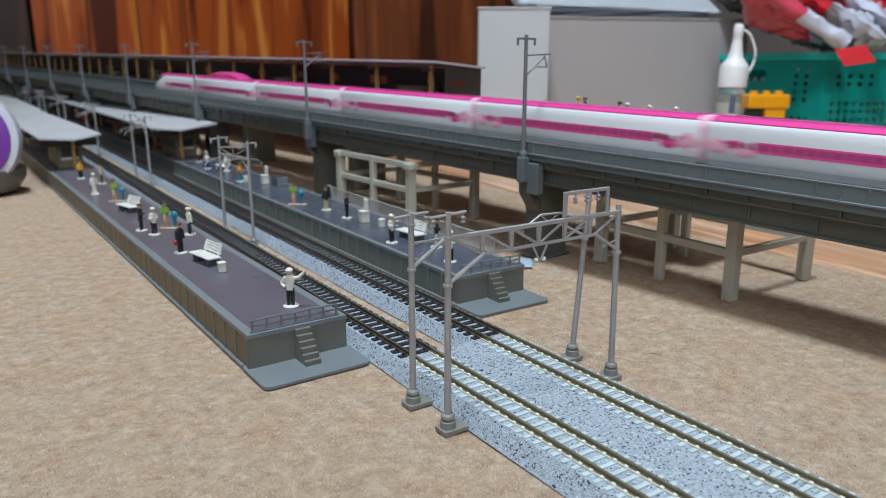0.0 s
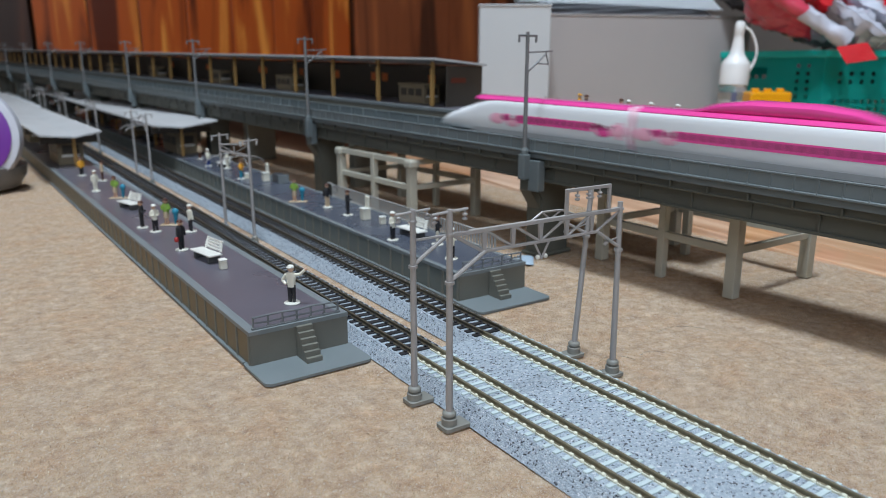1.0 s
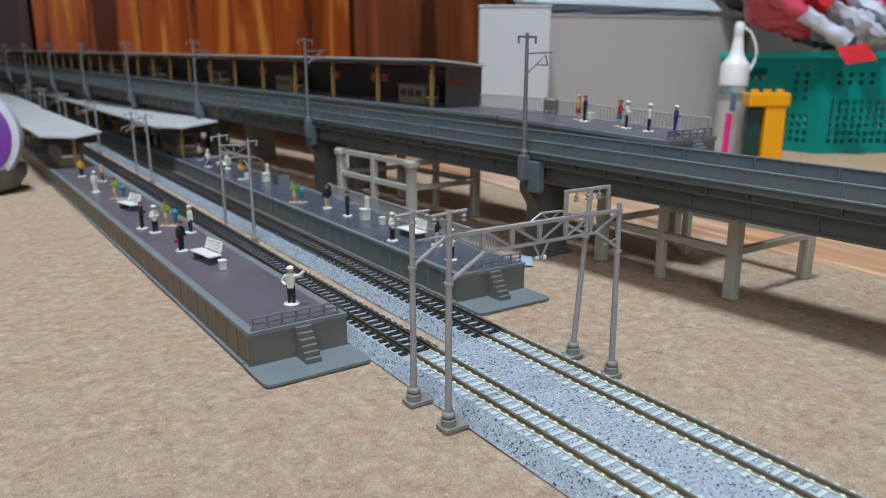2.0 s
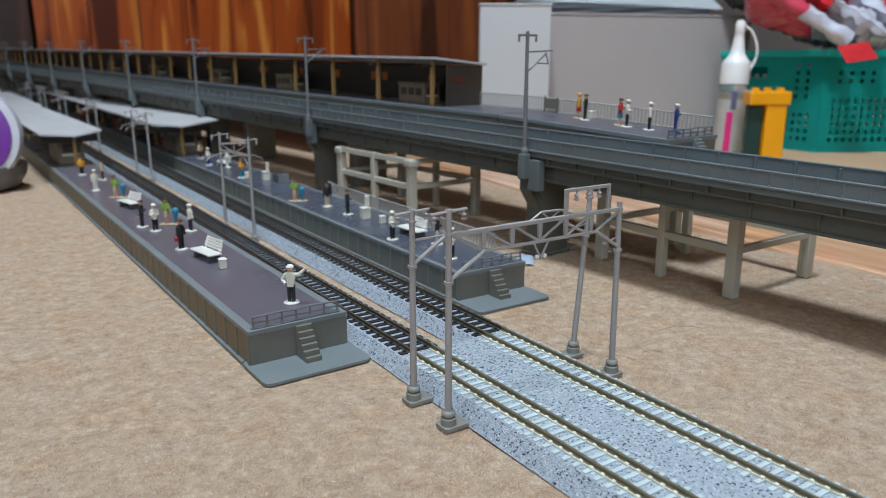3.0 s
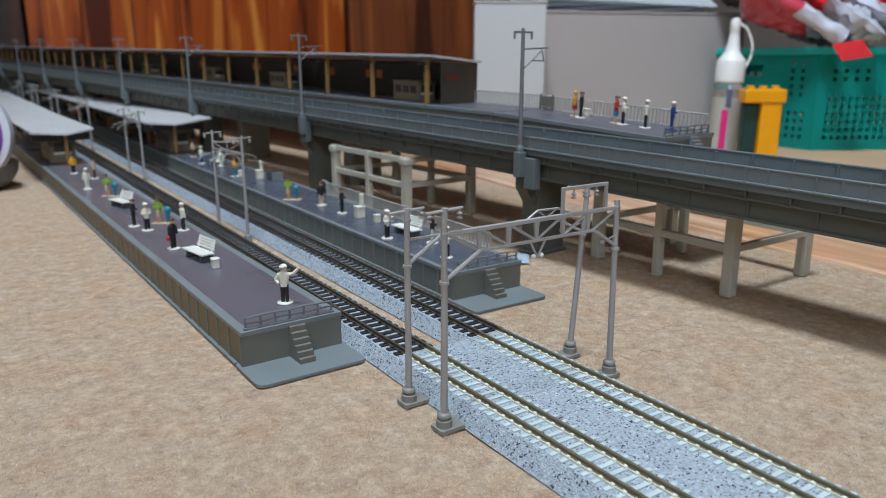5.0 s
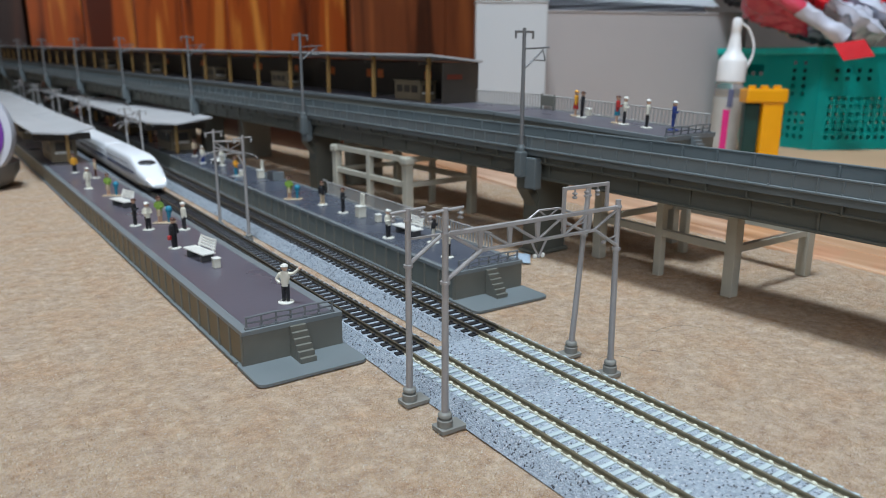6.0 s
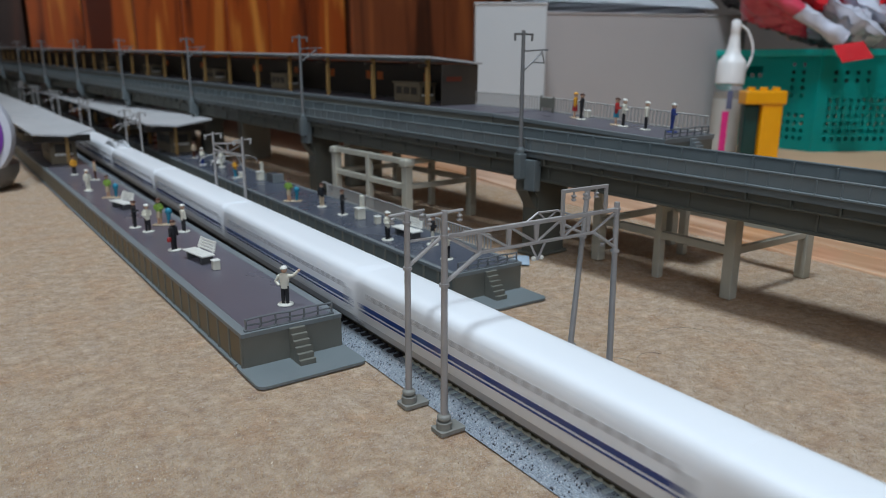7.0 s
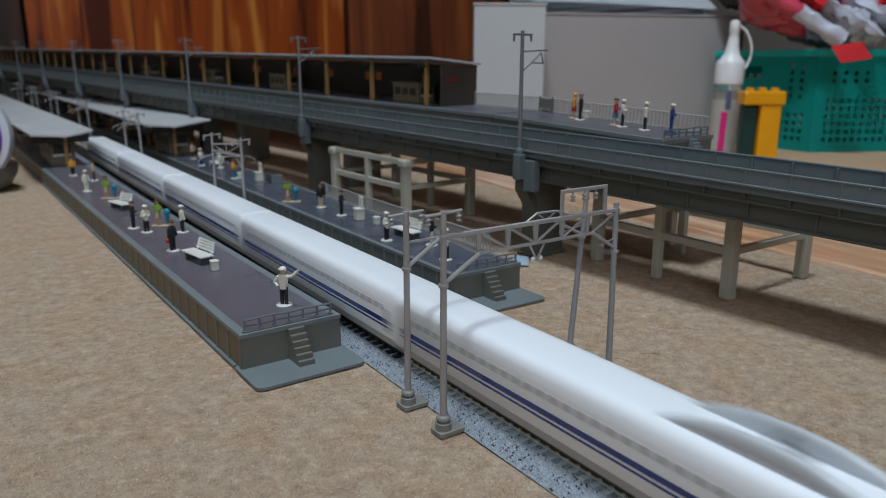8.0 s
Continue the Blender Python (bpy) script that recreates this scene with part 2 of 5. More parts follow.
VIADUCT_DARK = mat("girder_grey", (0.0991, 0.102, 0.0857), 0.5, 0, 0.10, 30, bump=0.03)
BEIGE = mat("beige_plastic", (0.48, 0.46, 0.385), 0.5, 0, 0.06, 40)
FENCE = mat("fence_plastic", (0.386, 0.378, 0.361), 0.5, 0, 0.06, 100)
WHITE_PLASTIC = mat("white_plastic", (0.72, 0.71, 0.66), 0.4, 0, 0.05, 200)
ROOF_GREY = mat("canopy_roof", (0.47, 0.47, 0.479), 0.6, 0, 0.08, 30, bump=0.05)
CANOPY_BROWN = mat("canopy_brown", (0.0504, 0.042, 0.0336), 0.5, 0, 0.15, 40)
TAN_PILLAR = mat("tan_pillar", (0.42, 0.25, 0.085), 0.5, 0, 0.12, 60)
KIOSK = mat("kiosk_tan", (0.21, 0.168, 0.109), 0.55, 0, 0.15, 60)
ORANGE = mat("orange_sign", (0.75, 0.20, 0.05), 0.5, 0, 0.08, 60)
TRAIN_WHITE = mat("train_white", (0.84, 0.865, 0.90), 0.38, 0, 0.02, 20, coat=0.12)
TRAIN_ROOF_GREY = mat("train_roof_grey", (0.50, 0.52, 0.54), 0.3, 0, 0.05, 60)
TRAIN_BLUE = mat("train_blue", (0.010, 0.040, 0.20), 0.2, 0, 0.03, 60, coat=0.5)
TRAIN_GLASS = mat("train_glass", (0.02, 0.022, 0.026), 0.3, 0, 0.05, 60)
TRAIN_WINDOW = mat("train_window", (0.36, 0.36, 0.38), 0.15, 0, 0.05, 60)
TRAIN_PINK = mat("train_pink", (0.80, 0.065, 0.33), 0.2, 0, 0.03, 40, coat=0.6)
TRAIN_PALE = mat("train_pale_pink", (0.84, 0.42, 0.55), 0.25, 0, 0.10, 90)
TRAIN_PWIN = mat("train_plum_window", (0.20, 0.03, 0.09), 0.15, 0, 0.08, 60)
SKIRT = mat("skirt_grey", (0.42, 0.43, 0.45), 0.4, 0, 0.06, 60)
SKIRT_PALE = mat("skirt_pale", (0.62, 0.62, 0.63), 0.35, 0, 0.05, 60)
GANGWAY = mat("gangway_grey", (0.74, 0.76, 0.79), 0.5, 0, 0.06, 60)
UNDER = mat("underfloor_grey", (0.109, 0.109, 0.113), 0.5, 0, 0.1, 60)
HEADLAMP = mat("headlamp", (1.0, 0.97, 0.90), 0.3, emit=2.5, vary=0.0)


# ---------- the setting ----------
def floor_and_room():
    bm = BM()
    nx, ny = 110, 220
    x0, y0, y1 = -1300, -900, 2935
    grid = []
    for j in range(ny + 1):
        row = []
        for i in range(nx + 1):
            y = y0 + (y1 - y0) * j / ny
            x1 = 257 + 0.022 * max(0.0, min(y, 1300))
            x = x0 + (x1 - x0) * i / nx
            z = -0.5 + 0.45 * noise.noise(Vector((x * 0.03, y * 0.03, 0)))
            row.append(bm.verts.new((x + (6 * noise.noise(Vector((y * 0.01, 0, 3))) if i == nx else 0), y, z if i < nx else -4)))
        grid.append(row)
    for j in range(ny):
        for i in range(nx):
            bm.faces.new((grid[j][i], grid[j][i + 1], grid[j + 1][i + 1], grid[j + 1][i]))
    tagged(part("carpet", bm, CARPET, None, smooth=True), "short beige mottled carpet with pale fibre ends and glints coloured in", "carpet", kind="structure")
    bm = BM()
    box(bm, -1700, 2600, -1600, 3500, -60, -18)
    tagged(part("floor", bm, FLOOR_GAP, None), "dark underlay beneath the floor boards", "floor", kind="structure")


FLOOR_GAP = mat("floor_gap", (0.084, 0.0336, 0.0126), 0.6)
FLOOR_WOOD = wood_material("floor_boards", (0.34, 0.15, 0.06), (0.56, 0.30, 0.165), (0.70, 0.44, 0.28), 5.0, "y", 0.35, 0.3)
WALL_PAINT = mat("wall_paint", (0.218, 0.206, 0.193), 0.8, 0, 0.05, 3, bump=0.1)
CEILING_PAINT = mat("ceiling_paint", (0.72, 0.71, 0.68), 0.85, 0, 0.04, 3)
floor_and_room()


def carpet_fibres():
    """Loose fibre ends standing out of the carpet."""
    rng = np.random.default_rng(5)
    n = 420000
    u = rng.random(n) ** 1.15
    ang = rng.uniform(-0.62, 2.2, n)
    r = 0.06 + 0.62 * u
    x, y = -0.149 + r * np.sin(ang), -0.167 + r * np.cos(ang)
    keep = (x < 0.25) & ((np.abs(x) > 0.033) | (y < -1)) & ~((x > -0.0755) & (x < -0.030) & (y > 0.056)) & ~((x > 0.030) & (x < 0.078) & (y > 0.074))
    x, y = x[keep], y[keep]
    n = len(x)
    a = rng.uniform(0, 2 * np.pi, n)
    ln, w = rng.uniform(0.00015, 0.0005, n), rng.uniform(0.00003, 0.00009, n)
    lift = rng.uniform(0.0001, 0.0007, n)
    dx, dy = np.cos(a) * ln, np.sin(a) * ln
    px, py = -np.sin(a) * w, np.cos(a) * w
    z0 = np.full(n, -0.0003)
    v = np.empty((n, 4, 3))
    v[:, 0] = np.stack([x - px, y - py, z0], 1)
    v[:, 1] = np.stack([x + px, y + py, z0 + w], 1)
    v[:, 2] = np.stack([x + dx + px, y + dy + py, z0 + lift + w], 1)
    v[:, 3] = np.stack([x + dx - px, y + dy - py, z0 + lift], 1)
    me = bpy.data.meshes.new("carpet_fibre")
    me.from_pydata(v.reshape(-1, 3).tolist(), [], np.arange(4 * n).reshape(-1, 4).tolist())
    me.materials.append(FIBRE)
    tagged(new("carpet_fibre", me), "pale fibre ends standing out of the carpet", "fibres", kind="stuff")


def fibre_material():
    m = bpy.data.materials.new("fibre")
    m.use_nodes = True
    n, l = m.node_tree.nodes, m.node_tree.links
    b = n["Principled BSDF"]
    b.inputs["Roughness"].default_value = 0.3
    g = n.new("ShaderNodeNewGeometry")
    r = ramp(n, [(0.0, (0.285, 0.152, 0.0651)), (0.15, (0.437, 0.261, 0.123)), (0.5, (0.609, 0.423, 0.244)), (0.85, (0.741, 0.593, 0.399)), (0.96, (0.874, 0.791, 0.627))])
    l.new(g.outputs["Random Per Island"], r.inputs["Fac"])
    l.new(r.outputs["Color"], b.inputs["Base Color"])
    return m


FIBRE = fibre_material()
carpet_fibres()


def walls():
    for name, b in (("wall_north", (-1700, 2600, 3450, 3530, -60, 2400)), ("wall_east", (2500, 2600, -1600, 3450, -60, 2400)),
                    ("wall_west", (-1700, -1600, -1600, 3450, -60, 2400))):
        tagged(part(name, box(BM(), *b), WALL_PAINT), "plain pale painted room wall", "wall", kind="structure")
    bm = BM()
    box(bm, -1700, -1701 + 40, -1680, -1600, 880, 2020)
    box(bm, -300, 2600, -1680, -1600, -60, 2400)
    box(bm, -1700, -300, -1680, -1600, -60, 880)
    box(bm, -1700, -300, -1680, -1600, 2020, 2400)
    tagged(part("wall_south", bm, WALL_PAINT), "plain pale painted wall, out of view, with an assumed window opening", "wall", kind="structure")
    tagged(part("ceiling", box(BM(), -1700, 2600, -1680, 3530, 2400, 2460), CEILING_PAINT), "plain pale ceiling", "ceiling", kind="structure")


walls()


# ---------- tracks ----------
def rail_profile(x, z0, z1):
    h = z1 - z0
    return [(x - 0.8, z0), (x + 0.8, z0), (x + 0.22, z0 + 0.25 * h), (x + 0.22, z0 + 0.68 * h), (x + 0.42, z0 + 0.74 * h), (x + 0.42, z1), (x - 0.42, z1), (x - 0.42, z0 + 0.74 * h), (x - 0.22, z0 + 0.68 * h), (x - 0.22, z0 + 0.25 * h)]


def track(name, y0, y1, beds, centres, tie_mat, label, tie_w, clips, n_parts, pitch=3.94, half=0.85):
    th = empty(name, P(0, 0, 0), label, "railway track")
    for bed in beds:
        part("ballast_bed", sweep(BM(), bed, y0, y1, 6), BALLAST, th, "grey-blue moulded ballast with black specks")
    for c in centres:
        for s in (-4.5, 4.5):
            part("rail", sweep(BM(), rail_profile(c + s, 5.75, 7.3), y0, y1, 2), RAIL if clips else RAIL_SIDE, th, "tarnished brass-brown rail")
            if clips:
                for o in (-1.0, 1.0):
                    part("rail_strip", box(BM(), c + s + o - 0.16, c + s + o + 0.16, y0, y1, 5.2, 5.9), CLIP, th, "thin cream strip along the rail foot")
    bm = box(BM(), -tie_w / 2, tie_w / 2, -half, half, -0.5, 0.45, 0.12)
    tie = part("sleeper", bm, tie_mat, th)
    me = tie.data
    bm = BM()
    for s in (-5.75, -3.25, 3.25, 5.75):
        box(bm, s - 0.55, s + 0.55, -0.6, 0.6, 0.2, 1.2, 0.22)
    clip = part("clip", bm, CLIP if clips else WOOD_TIE, tie, "" if clips else "small black rail chairs")
    tie.matrix_basis = P(centres[0], y0 + 2, 5.3)
    rest = BM()
    n = int((y1 - y0 - 2) / pitch)
    for c in centres:
        for k in range(n):
            y = y0 + 2 + k * pitch
            if c == centres[0] and k == 0:
                continue
            near = (y1 - y) < n_parts * pitch if y0 < 0 else k < n_parts
            if near:
                o = shared("sleeper", me, th, P(c, y, 5.3))
                if clip:
                    shared("clip", clip.data, o, P(0, 0, 0))
            else:
                for s0, s1 in ((-tie_w / 2, tie_w / 2),):
                    rest.verts.ensure_lookup_table()
                    vs = [rest.verts.new((c + x, y + yy, 5.3 + z)) for z in (-0.4, 0.45) for yy in (-half, half) for x in (s0, s1)]
                    for f in ((4, 5, 7, 6), (0, 1, 5, 4), (2, 6, 7, 3), (0, 4, 6, 2), (1, 3, 7, 5)):
                        rest.faces.new([vs[i] for i in f])
    if len(rest.verts):
        tagged(part("sleeper_rest", rest, tie_mat, th), kind="stuff")
    else:
        rest.free()
    return th


track("double_track", -420, 45, [[(-29.5, 0), (29.5, 0), (25.3, 5.25), (-25.3, 5.25)]], (-16.5, 16.5), CONCRETE_TIE,
      "double model track on grey ballast with pale concrete sleepers", 17.2, True, 72, 3.94, 0.75)
for c in (-16.5, 16.5):
    track("single_track", 45.3, 2925, [[(c - 12.8, 0), (c + 12.8, 0), (c + 8.8, 5.15), (c - 8.8, 5.15)]], (c,), WOOD_TIE,
          "single model track on grey ballast with dark sleepers", 16.0, False, 120, 5.05, 1.15)


# ---------- station platforms ----------
def rounded(x0, x1, y0, y1, r, k=5):
    out = []
    for cx, cy, a in ((x1 - r, y0 + r, -90), (x1 - r, y1 - r, 0), (x0 + r, y1 - r, 90), (x0 + r, y0 + r, 180)):
        for i in range(k + 1):
            t = radians(a + 90 * i / k)
            out.append((cx + r * math.cos(t), cy + r * math.sin(t)))
    return out


def railing(parent, x0, x1, y, z, h=4.6, n=6):
    bm = BM()
    for zz, r in ((h, 0.40), (h * 0.5, 0.34)):
        # the moulded bars sag a little between their posts
        pts = [Vector((x0 + (x1 - x0) * k / 24, y + 0.12 * math.sin(k * 0.9), z + zz + 0.16 * math.sin(k * 0.55 + zz))) for k in range(25)]
        tube(bm, pts, r, 8)
    box(bm, x0 - 0.4, x1 + 0.4, y - 0.55, y + 0.55, z - 0.2, z + 0.55, 0.12)
    rl = part("railing", bm, RAILING, parent, "thin grey hand rail", smooth=True)
    for i in range(n):
        x = x0 + (x1 - x0) * i / (n - 1)
        bm = rod(BM(), (x, y, z - 0.3), (x, y, z + h + 0.25), 0.42, seg=8)
        box(bm, x - 0.75, x + 0.75, y - 0.75, y + 0.75, z, z + 0.9, 0.15)
        part("post", bm, RAILING, rl)
    return rl


def platform(x0, x1, y0, y1, h, step_x, rail_x, label, outer):
    turn = P(x0, y0, 0, 0, 0, 1.05) @ P(-x0, -y0, 0) if outer == "l" else P(0, 0, 0)
    th = empty("station_platform", turn, label, "platform")
    part("deck", box(BM(), x0 + 0.4, x1 - 0.4, y0 + 0.4, y1, 1.0, h - 0.8), PLAT_SIDE, th, "olive-grey moulded side wall")
    e = 3.6 if outer == "l" else 2.6
    top = box(BM(), x0 + e, x1 - e, y0 + 1.2, y1, h - 0.8, h, 0.0)
    part("top", top, PLAT_TOP if outer == "l" else PLAT_TOP_REFLECT, th, "satin platform surface")
    bm = BM()
    box(bm, x0, x0 + e, y0, y1, h - 1.6, h + 0.05, 0.12)
    box(bm, x1 - e, x1, y0, y1, h - 1.6, h + 0.05, 0.12)
    box(bm, x0 + e, x1 - e, y0, y0 + 1.2, h - 1.6, h + 0.03)
    part("edge_strip", bm, PLAT_EDGE, th, "paler grey platform edge")
    # side panels between ribs
    rib = None
    for side, x in (("l", x0 + 0.4), ("r", x1 - 0.4)):
        s = -1 if side == "l" else 1
        y = y0 + 1.5
        k = 0
        while y < min(y1, y0 + 900):
            if rib is None:
                rib = part("rib", box(BM(), -0.55, 0.55, -0.7, 0.7, 1.0, h - 1.7, 0.1), PLAT_SIDE, th)
                rib.matrix_basis = P(x, y, 0)
                pan = part("panel", box(BM(), -0.12, 0.12, 0.9, 11.6, 1.6, h - 2.0), PLAT_RIB if outer == "l" else PLAT_SIDE_DARK, th)
                pan.matrix_basis = P(x, y, 0)
            else:
                shared("rib", rib.data, th, P(x, y, 0))
                shared("panel", pan.data, th, P(x, y, 0))
            y += 12.5
            k += 1
    # base plate
    bm = slab(BM(), rounded(x0 - 1.3, x1 + 0.8, y0 - 18.5, y0 + 6, 3.0), 0.1, 1.15)
    part("base_plate", bm, BASE_PLATE, th, "flat grey base plate with round corners")
    bm = BM()
    box(bm, x0 - 1.0, x0 + 0.3, y0 + 6.1, y1, 0.1, 1.1)
    part("flange", bm, BASE_PLATE, th)
    # end stairs
    st = part("stairs", box(BM(), step_x + 0.3, step_x + 5.9, y0 - 7.6, y0 - 0.1, 1.1, 2.2), PLAT_SIDE, th, "small moulded stairs")
    ns = 6
    for i in range(ns):
        zz = 1.1 + (h - 1.1 - 1.2) * (i + 1) / ns
        part("step", box(BM(), step_x, step_x + 6.2, y0 - 9.4 * (1 - i / ns), y0 - 9.4 * (1 - (i + 1) / ns) - 0.01, 1.1, zz, 0.1), PLAT_SIDE, st)
    railing(th, rail_x[0], rail_x[1], y0 + 1.9, h, n=7)
    return th


platform(-70.6, -30.7, 76, 2800, 14.3, -52.6, (-68, -34), "grey model station platform with purple-grey top", "l")
platform(35.2, 75.0, 95, 2800, 14.3, 52.4, (38.5, 73), "long grey model platform with fence along its edge", "r")


# ---------- overhead line ----------
def insulator(bm, x, y, z):
    ball(bm, (x, y, z), 0.9, sz=0.6, seg=8)
    ball(bm, (x, y, z - 1.2), 0.9, sz=0.6, seg=8)
    rod(bm, (x, y, z + 1.4), (x, y, z - 1.6), 0.3, seg=6)


def gantry(y, xl, xr, zl, zr_, lean, fancy):
    th = empty("catenary_gantry", P(0, y, 0), "grey plastic overhead-line gantry spanning two tracks", "gantry", "overhead line gantries")
    for x, zt, s, le in ((xl, zl, -1, 0.0), (xr, zr_, 1, lean)):
        rod_bm = rod(BM(), (x, 0, 4.0), (x + le, 0, zt), 1.12, 0.92, 14)
        pole = part("pole", rod_bm, POLE, th, smooth=True)
        bm = lathe(BM(), [(1.1, 0), (1.5, 0), (1.5, 0.9), (1.1, 0.9)], 14, Matrix.Translation((x + le * 0.68, 0, 46)))
        lathe(bm, [(1.0, 0), (1.3, 0), (1.3, 0.7), (1.0, 0.7)], 14, Matrix.Translation((x + le * 0.95, 0, 60.5)))
        part("collar", bm, POLE, pole)
        bm = slab(BM(), rounded(x - (2.9 if s < 0 else 6.0), x + (6.0 if s < 0 else 2.9), -3.1, 3.1, 0.6, 2), 0.1, 1.3)
        part("foot_plate", bm, POLE_FOOT, th)
        bm = lathe(BM(), [(2.45, 1.3), (2.45, 3.5), (2.25, 3.7), (1.5, 3.75), (1.5, 4.25), (2.0, 4.3), (2.15, 4.45), (2.15, 5.3), (1.9, 5.6), (1.3, 5.9)], 18, Matrix.Translation((x, 0, 0)))
        part("socket", bm, POLE_FOOT, th, smooth=True)
        # cross arm on the pole's head
        if fancy or s < 0:
            if s < 0:
                part("cross_arm", rod(BM(), (x - 6.2, 0, zt - 1.0), (x + 6.2, 0, zt - 0.4), 0.45, seg=8), POLE, th)
                for q in (-5.2, 5.2):
                    bm = BM()
                    insulator(bm, x + q, 0, zt - 2.0)
                    part("insulator", bm, POLE, th)
    # truss
    zt, zb = (60.7, 54.2) if fancy else (54.9, 53.0)
    k = 0.65 if fancy else 0.4
    part("top_chord", box(BM(), xl, xr + 1 + lean * 0.9, -k, k, zt - k, zt + k, 0.15), POLE, th)
    if fancy:
        part("bottom_chord", box(BM(), xl + 11, xr - 11, -0.5, 0.5, zb - 0.5, zb + 0.5, 0.15), POLE, th)
        nodes = [-22.7, -11.7, -0.7, 10.3, 21.4]
        for x in nodes:
            # each upright tapers towards the lower chord
            part("upright", loft(BM(), [[(x - w, -0.4, z), (x + w, -0.4, z), (x + w, 0.4, z), (x - w, 0.4, z)] for z, w in ((zb, 0.5), (zt, 0.95))]), POLE, th)
        for ax, az, bx, bz in ((-22.7, zt, -11.7, zb), (-11.7, zt, -0.7, zb), (-0.7, zb, 10.3, zt), (10.3, zb, 21.4, zt)):
            part("diagonal", rod(BM(), (ax, 0, az), (bx, 0, bz), 0.48, seg=6), POLE, th)
    part("brace", rod(BM(), (xl, -0.2, 47), (xl + 12.5, -0.2, zb if fancy else zt), 0.7, seg=8), POLE, th)
    part("brace", rod(BM(), (xr + lean * 0.7, -0.2, 47.5), (xr - 11.5, -0.2, zb if fancy else zt), 0.6, seg=8), POLE, th)
    if fancy:
        part("brace", rod(BM(), (xl + 1.5, 0, zt - 0.5), (xl + 12, 0, zb), 0.5, seg=6), POLE, th)
        part("brace", rod(BM(), (xr + lean * 0.7, 0, zt - 0.5), (xr - 12, 0, zb), 0.5, seg=6), POLE, th)
    # registration arms
    for x in (0.1,) if fancy else ():
        bm = rod(BM(), (x - 3.2, 0, zb), (x, 0, 48.6), 0.4, seg=6)
        rod(bm, (x + 3.2, 0, zb), (x, 0, 48.6), 0.4, seg=6)
        arm = part("drop_arm", bm, POLE, th)
        bm = ball(BM(), (x - 1.6, 0, 49.2), 0.8, seg=8)
        ball(bm, (x + 1.6, 0, 49.2), 0.8, seg=8)
        part("insulator", bm, WHITE_PLASTIC, arm)
    bm = rod(BM(), (xr - 0.5 + lean * 0.7, 0, 51), (xr - 7, 0, 49.5), 0.3, seg=6)
    ball(bm, (xr - 7, 0, 49.5), 0.75, seg=8)
    part("side_arm", bm, POLE, th)
    # raised frame for the feeder lines
    if fancy:
        bm = box(BM(), 9.4, 10.5, -0.45, 0.45, zt, 68.6, 0.05)
        box(bm, 28.4, 29.5, -0.45, 0.45, zt, 68.6, 0.05)
        box(bm, 9.4, 29.5, -0.5, 0.5, 68.6, 69.7, 0.1)
        fr = part("feeder_frame", bm, POLE, th)
        for x in (14.5, 19.5, 24.5):
            bm = BM()
            insulator(bm, x, 0, 67.2)
            part("insulator", bm, POLE, fr)
    else:
        bm = rod(BM(), (12.5, 0, zt), (18.0, 0, zt + 3.0), 0.42, seg=6)
        rod(bm, (18.0, 0, zt + 3.0), (27.0, 0, zt + 2.8), 0.42, seg=6)
        rod(bm, (27.0, 0, zt + 2.8), (35.0, 0, zt), 0.42, seg=6)
        rod(bm, (18.0, 0, zt + 3.0), (22.0, 0, zt), 0.36, seg=6)
        rod(bm, (27.0, 0, zt + 2.8), (22.0, 0, zt), 0.36, seg=6)
        part("feeder_frame", bm, POLE, th)
    return th


gantry(0, -35, 35.5, 68.2, 63.2, -1.0, True)
gantry(20.6, -34.8, 36.4, 64.6, 64.6, 5.2, False)


def mid_pole(y0):
    """A pair of slim poles between the tracks, joined by a braced beam."""
    th = empty("catenary_portal", P(-2.5, y0, 0, 0, 0, 5.0), "slim grey overhead-line portal between the tracks", "gantry", "slim line portals")
    L = 44.0
    for y in (0, L):
        pole = part("pole", rod(BM(), (0, y, 1.5), (0, y, 64.5), 1.1, 0.8, 10), POLE, th, smooth=True)
        part("foot", lathe(BM(), [(2.4, 0.1), (2.4, 2.0), (1.8, 2.2), (1.8, 2.8), (2.1, 2.9), (2.1, 3.8), (1.2, 4.4)], 12, Matrix.Translation((0, y, 0))), POLE_FOOT, pole)
        part("cross_arm", rod(BM(), (-6, y, 62.6), (6, y, 63.2), 0.42, seg=6), POLE, pole)
        for q in (-5.2, 5.2):
            bm = BM()
            insulator(bm, q, y, 61.6)
            part("insulator", bm, POLE, pole)
    part("beam", box(BM(), -0.5, 0.5, 0, L, 52.6, 53.8, 0.15), POLE, th)
    part("upper_beam", rod(BM(), (0, 0, 61.0), (0, L, 57.0), 0.55, seg=8), POLE, th)
    for ya, za, yb, zb in ((0, 60.5, L * 0.5, 53.4), (L * 0.5, 53.4, L, 57.0), (L * 0.5, 53.4, L * 0.5, 58.8), (0, 46, 9, 52.8), (L, 46, L - 9, 52.8)):
        part("diagonal", rod(BM(), (0, ya, za), (0, yb, zb), 0.42, seg=6), POLE, th)
    for y in (L * 0.3, L * 0.7):
        # curved steady arms that hang from the beam to each side
        for sd in (-1, 1):
            pts = [Vector((sd * 15 * math.sin(k * math.pi / 16), y, 47.5 + 5.2 * math.cos(k * math.pi / 16))) for k in range(9)]
            part("steady_arm", tube(BM(), pts, 0.32, 6), POLE, th)
    return th


mp = mid_pole(262)
for y in (534, 806, 1078, 1350, 1622):
    copy_thing(mp, P(-2.5, y, 0, 0, 0, 5.0))


# ---------- viaduct ----------
VROT = math.degrees(math.atan(0.075))
VX, VY = 112.0, 139.0
GRADE = 0.016
VW = 42.0


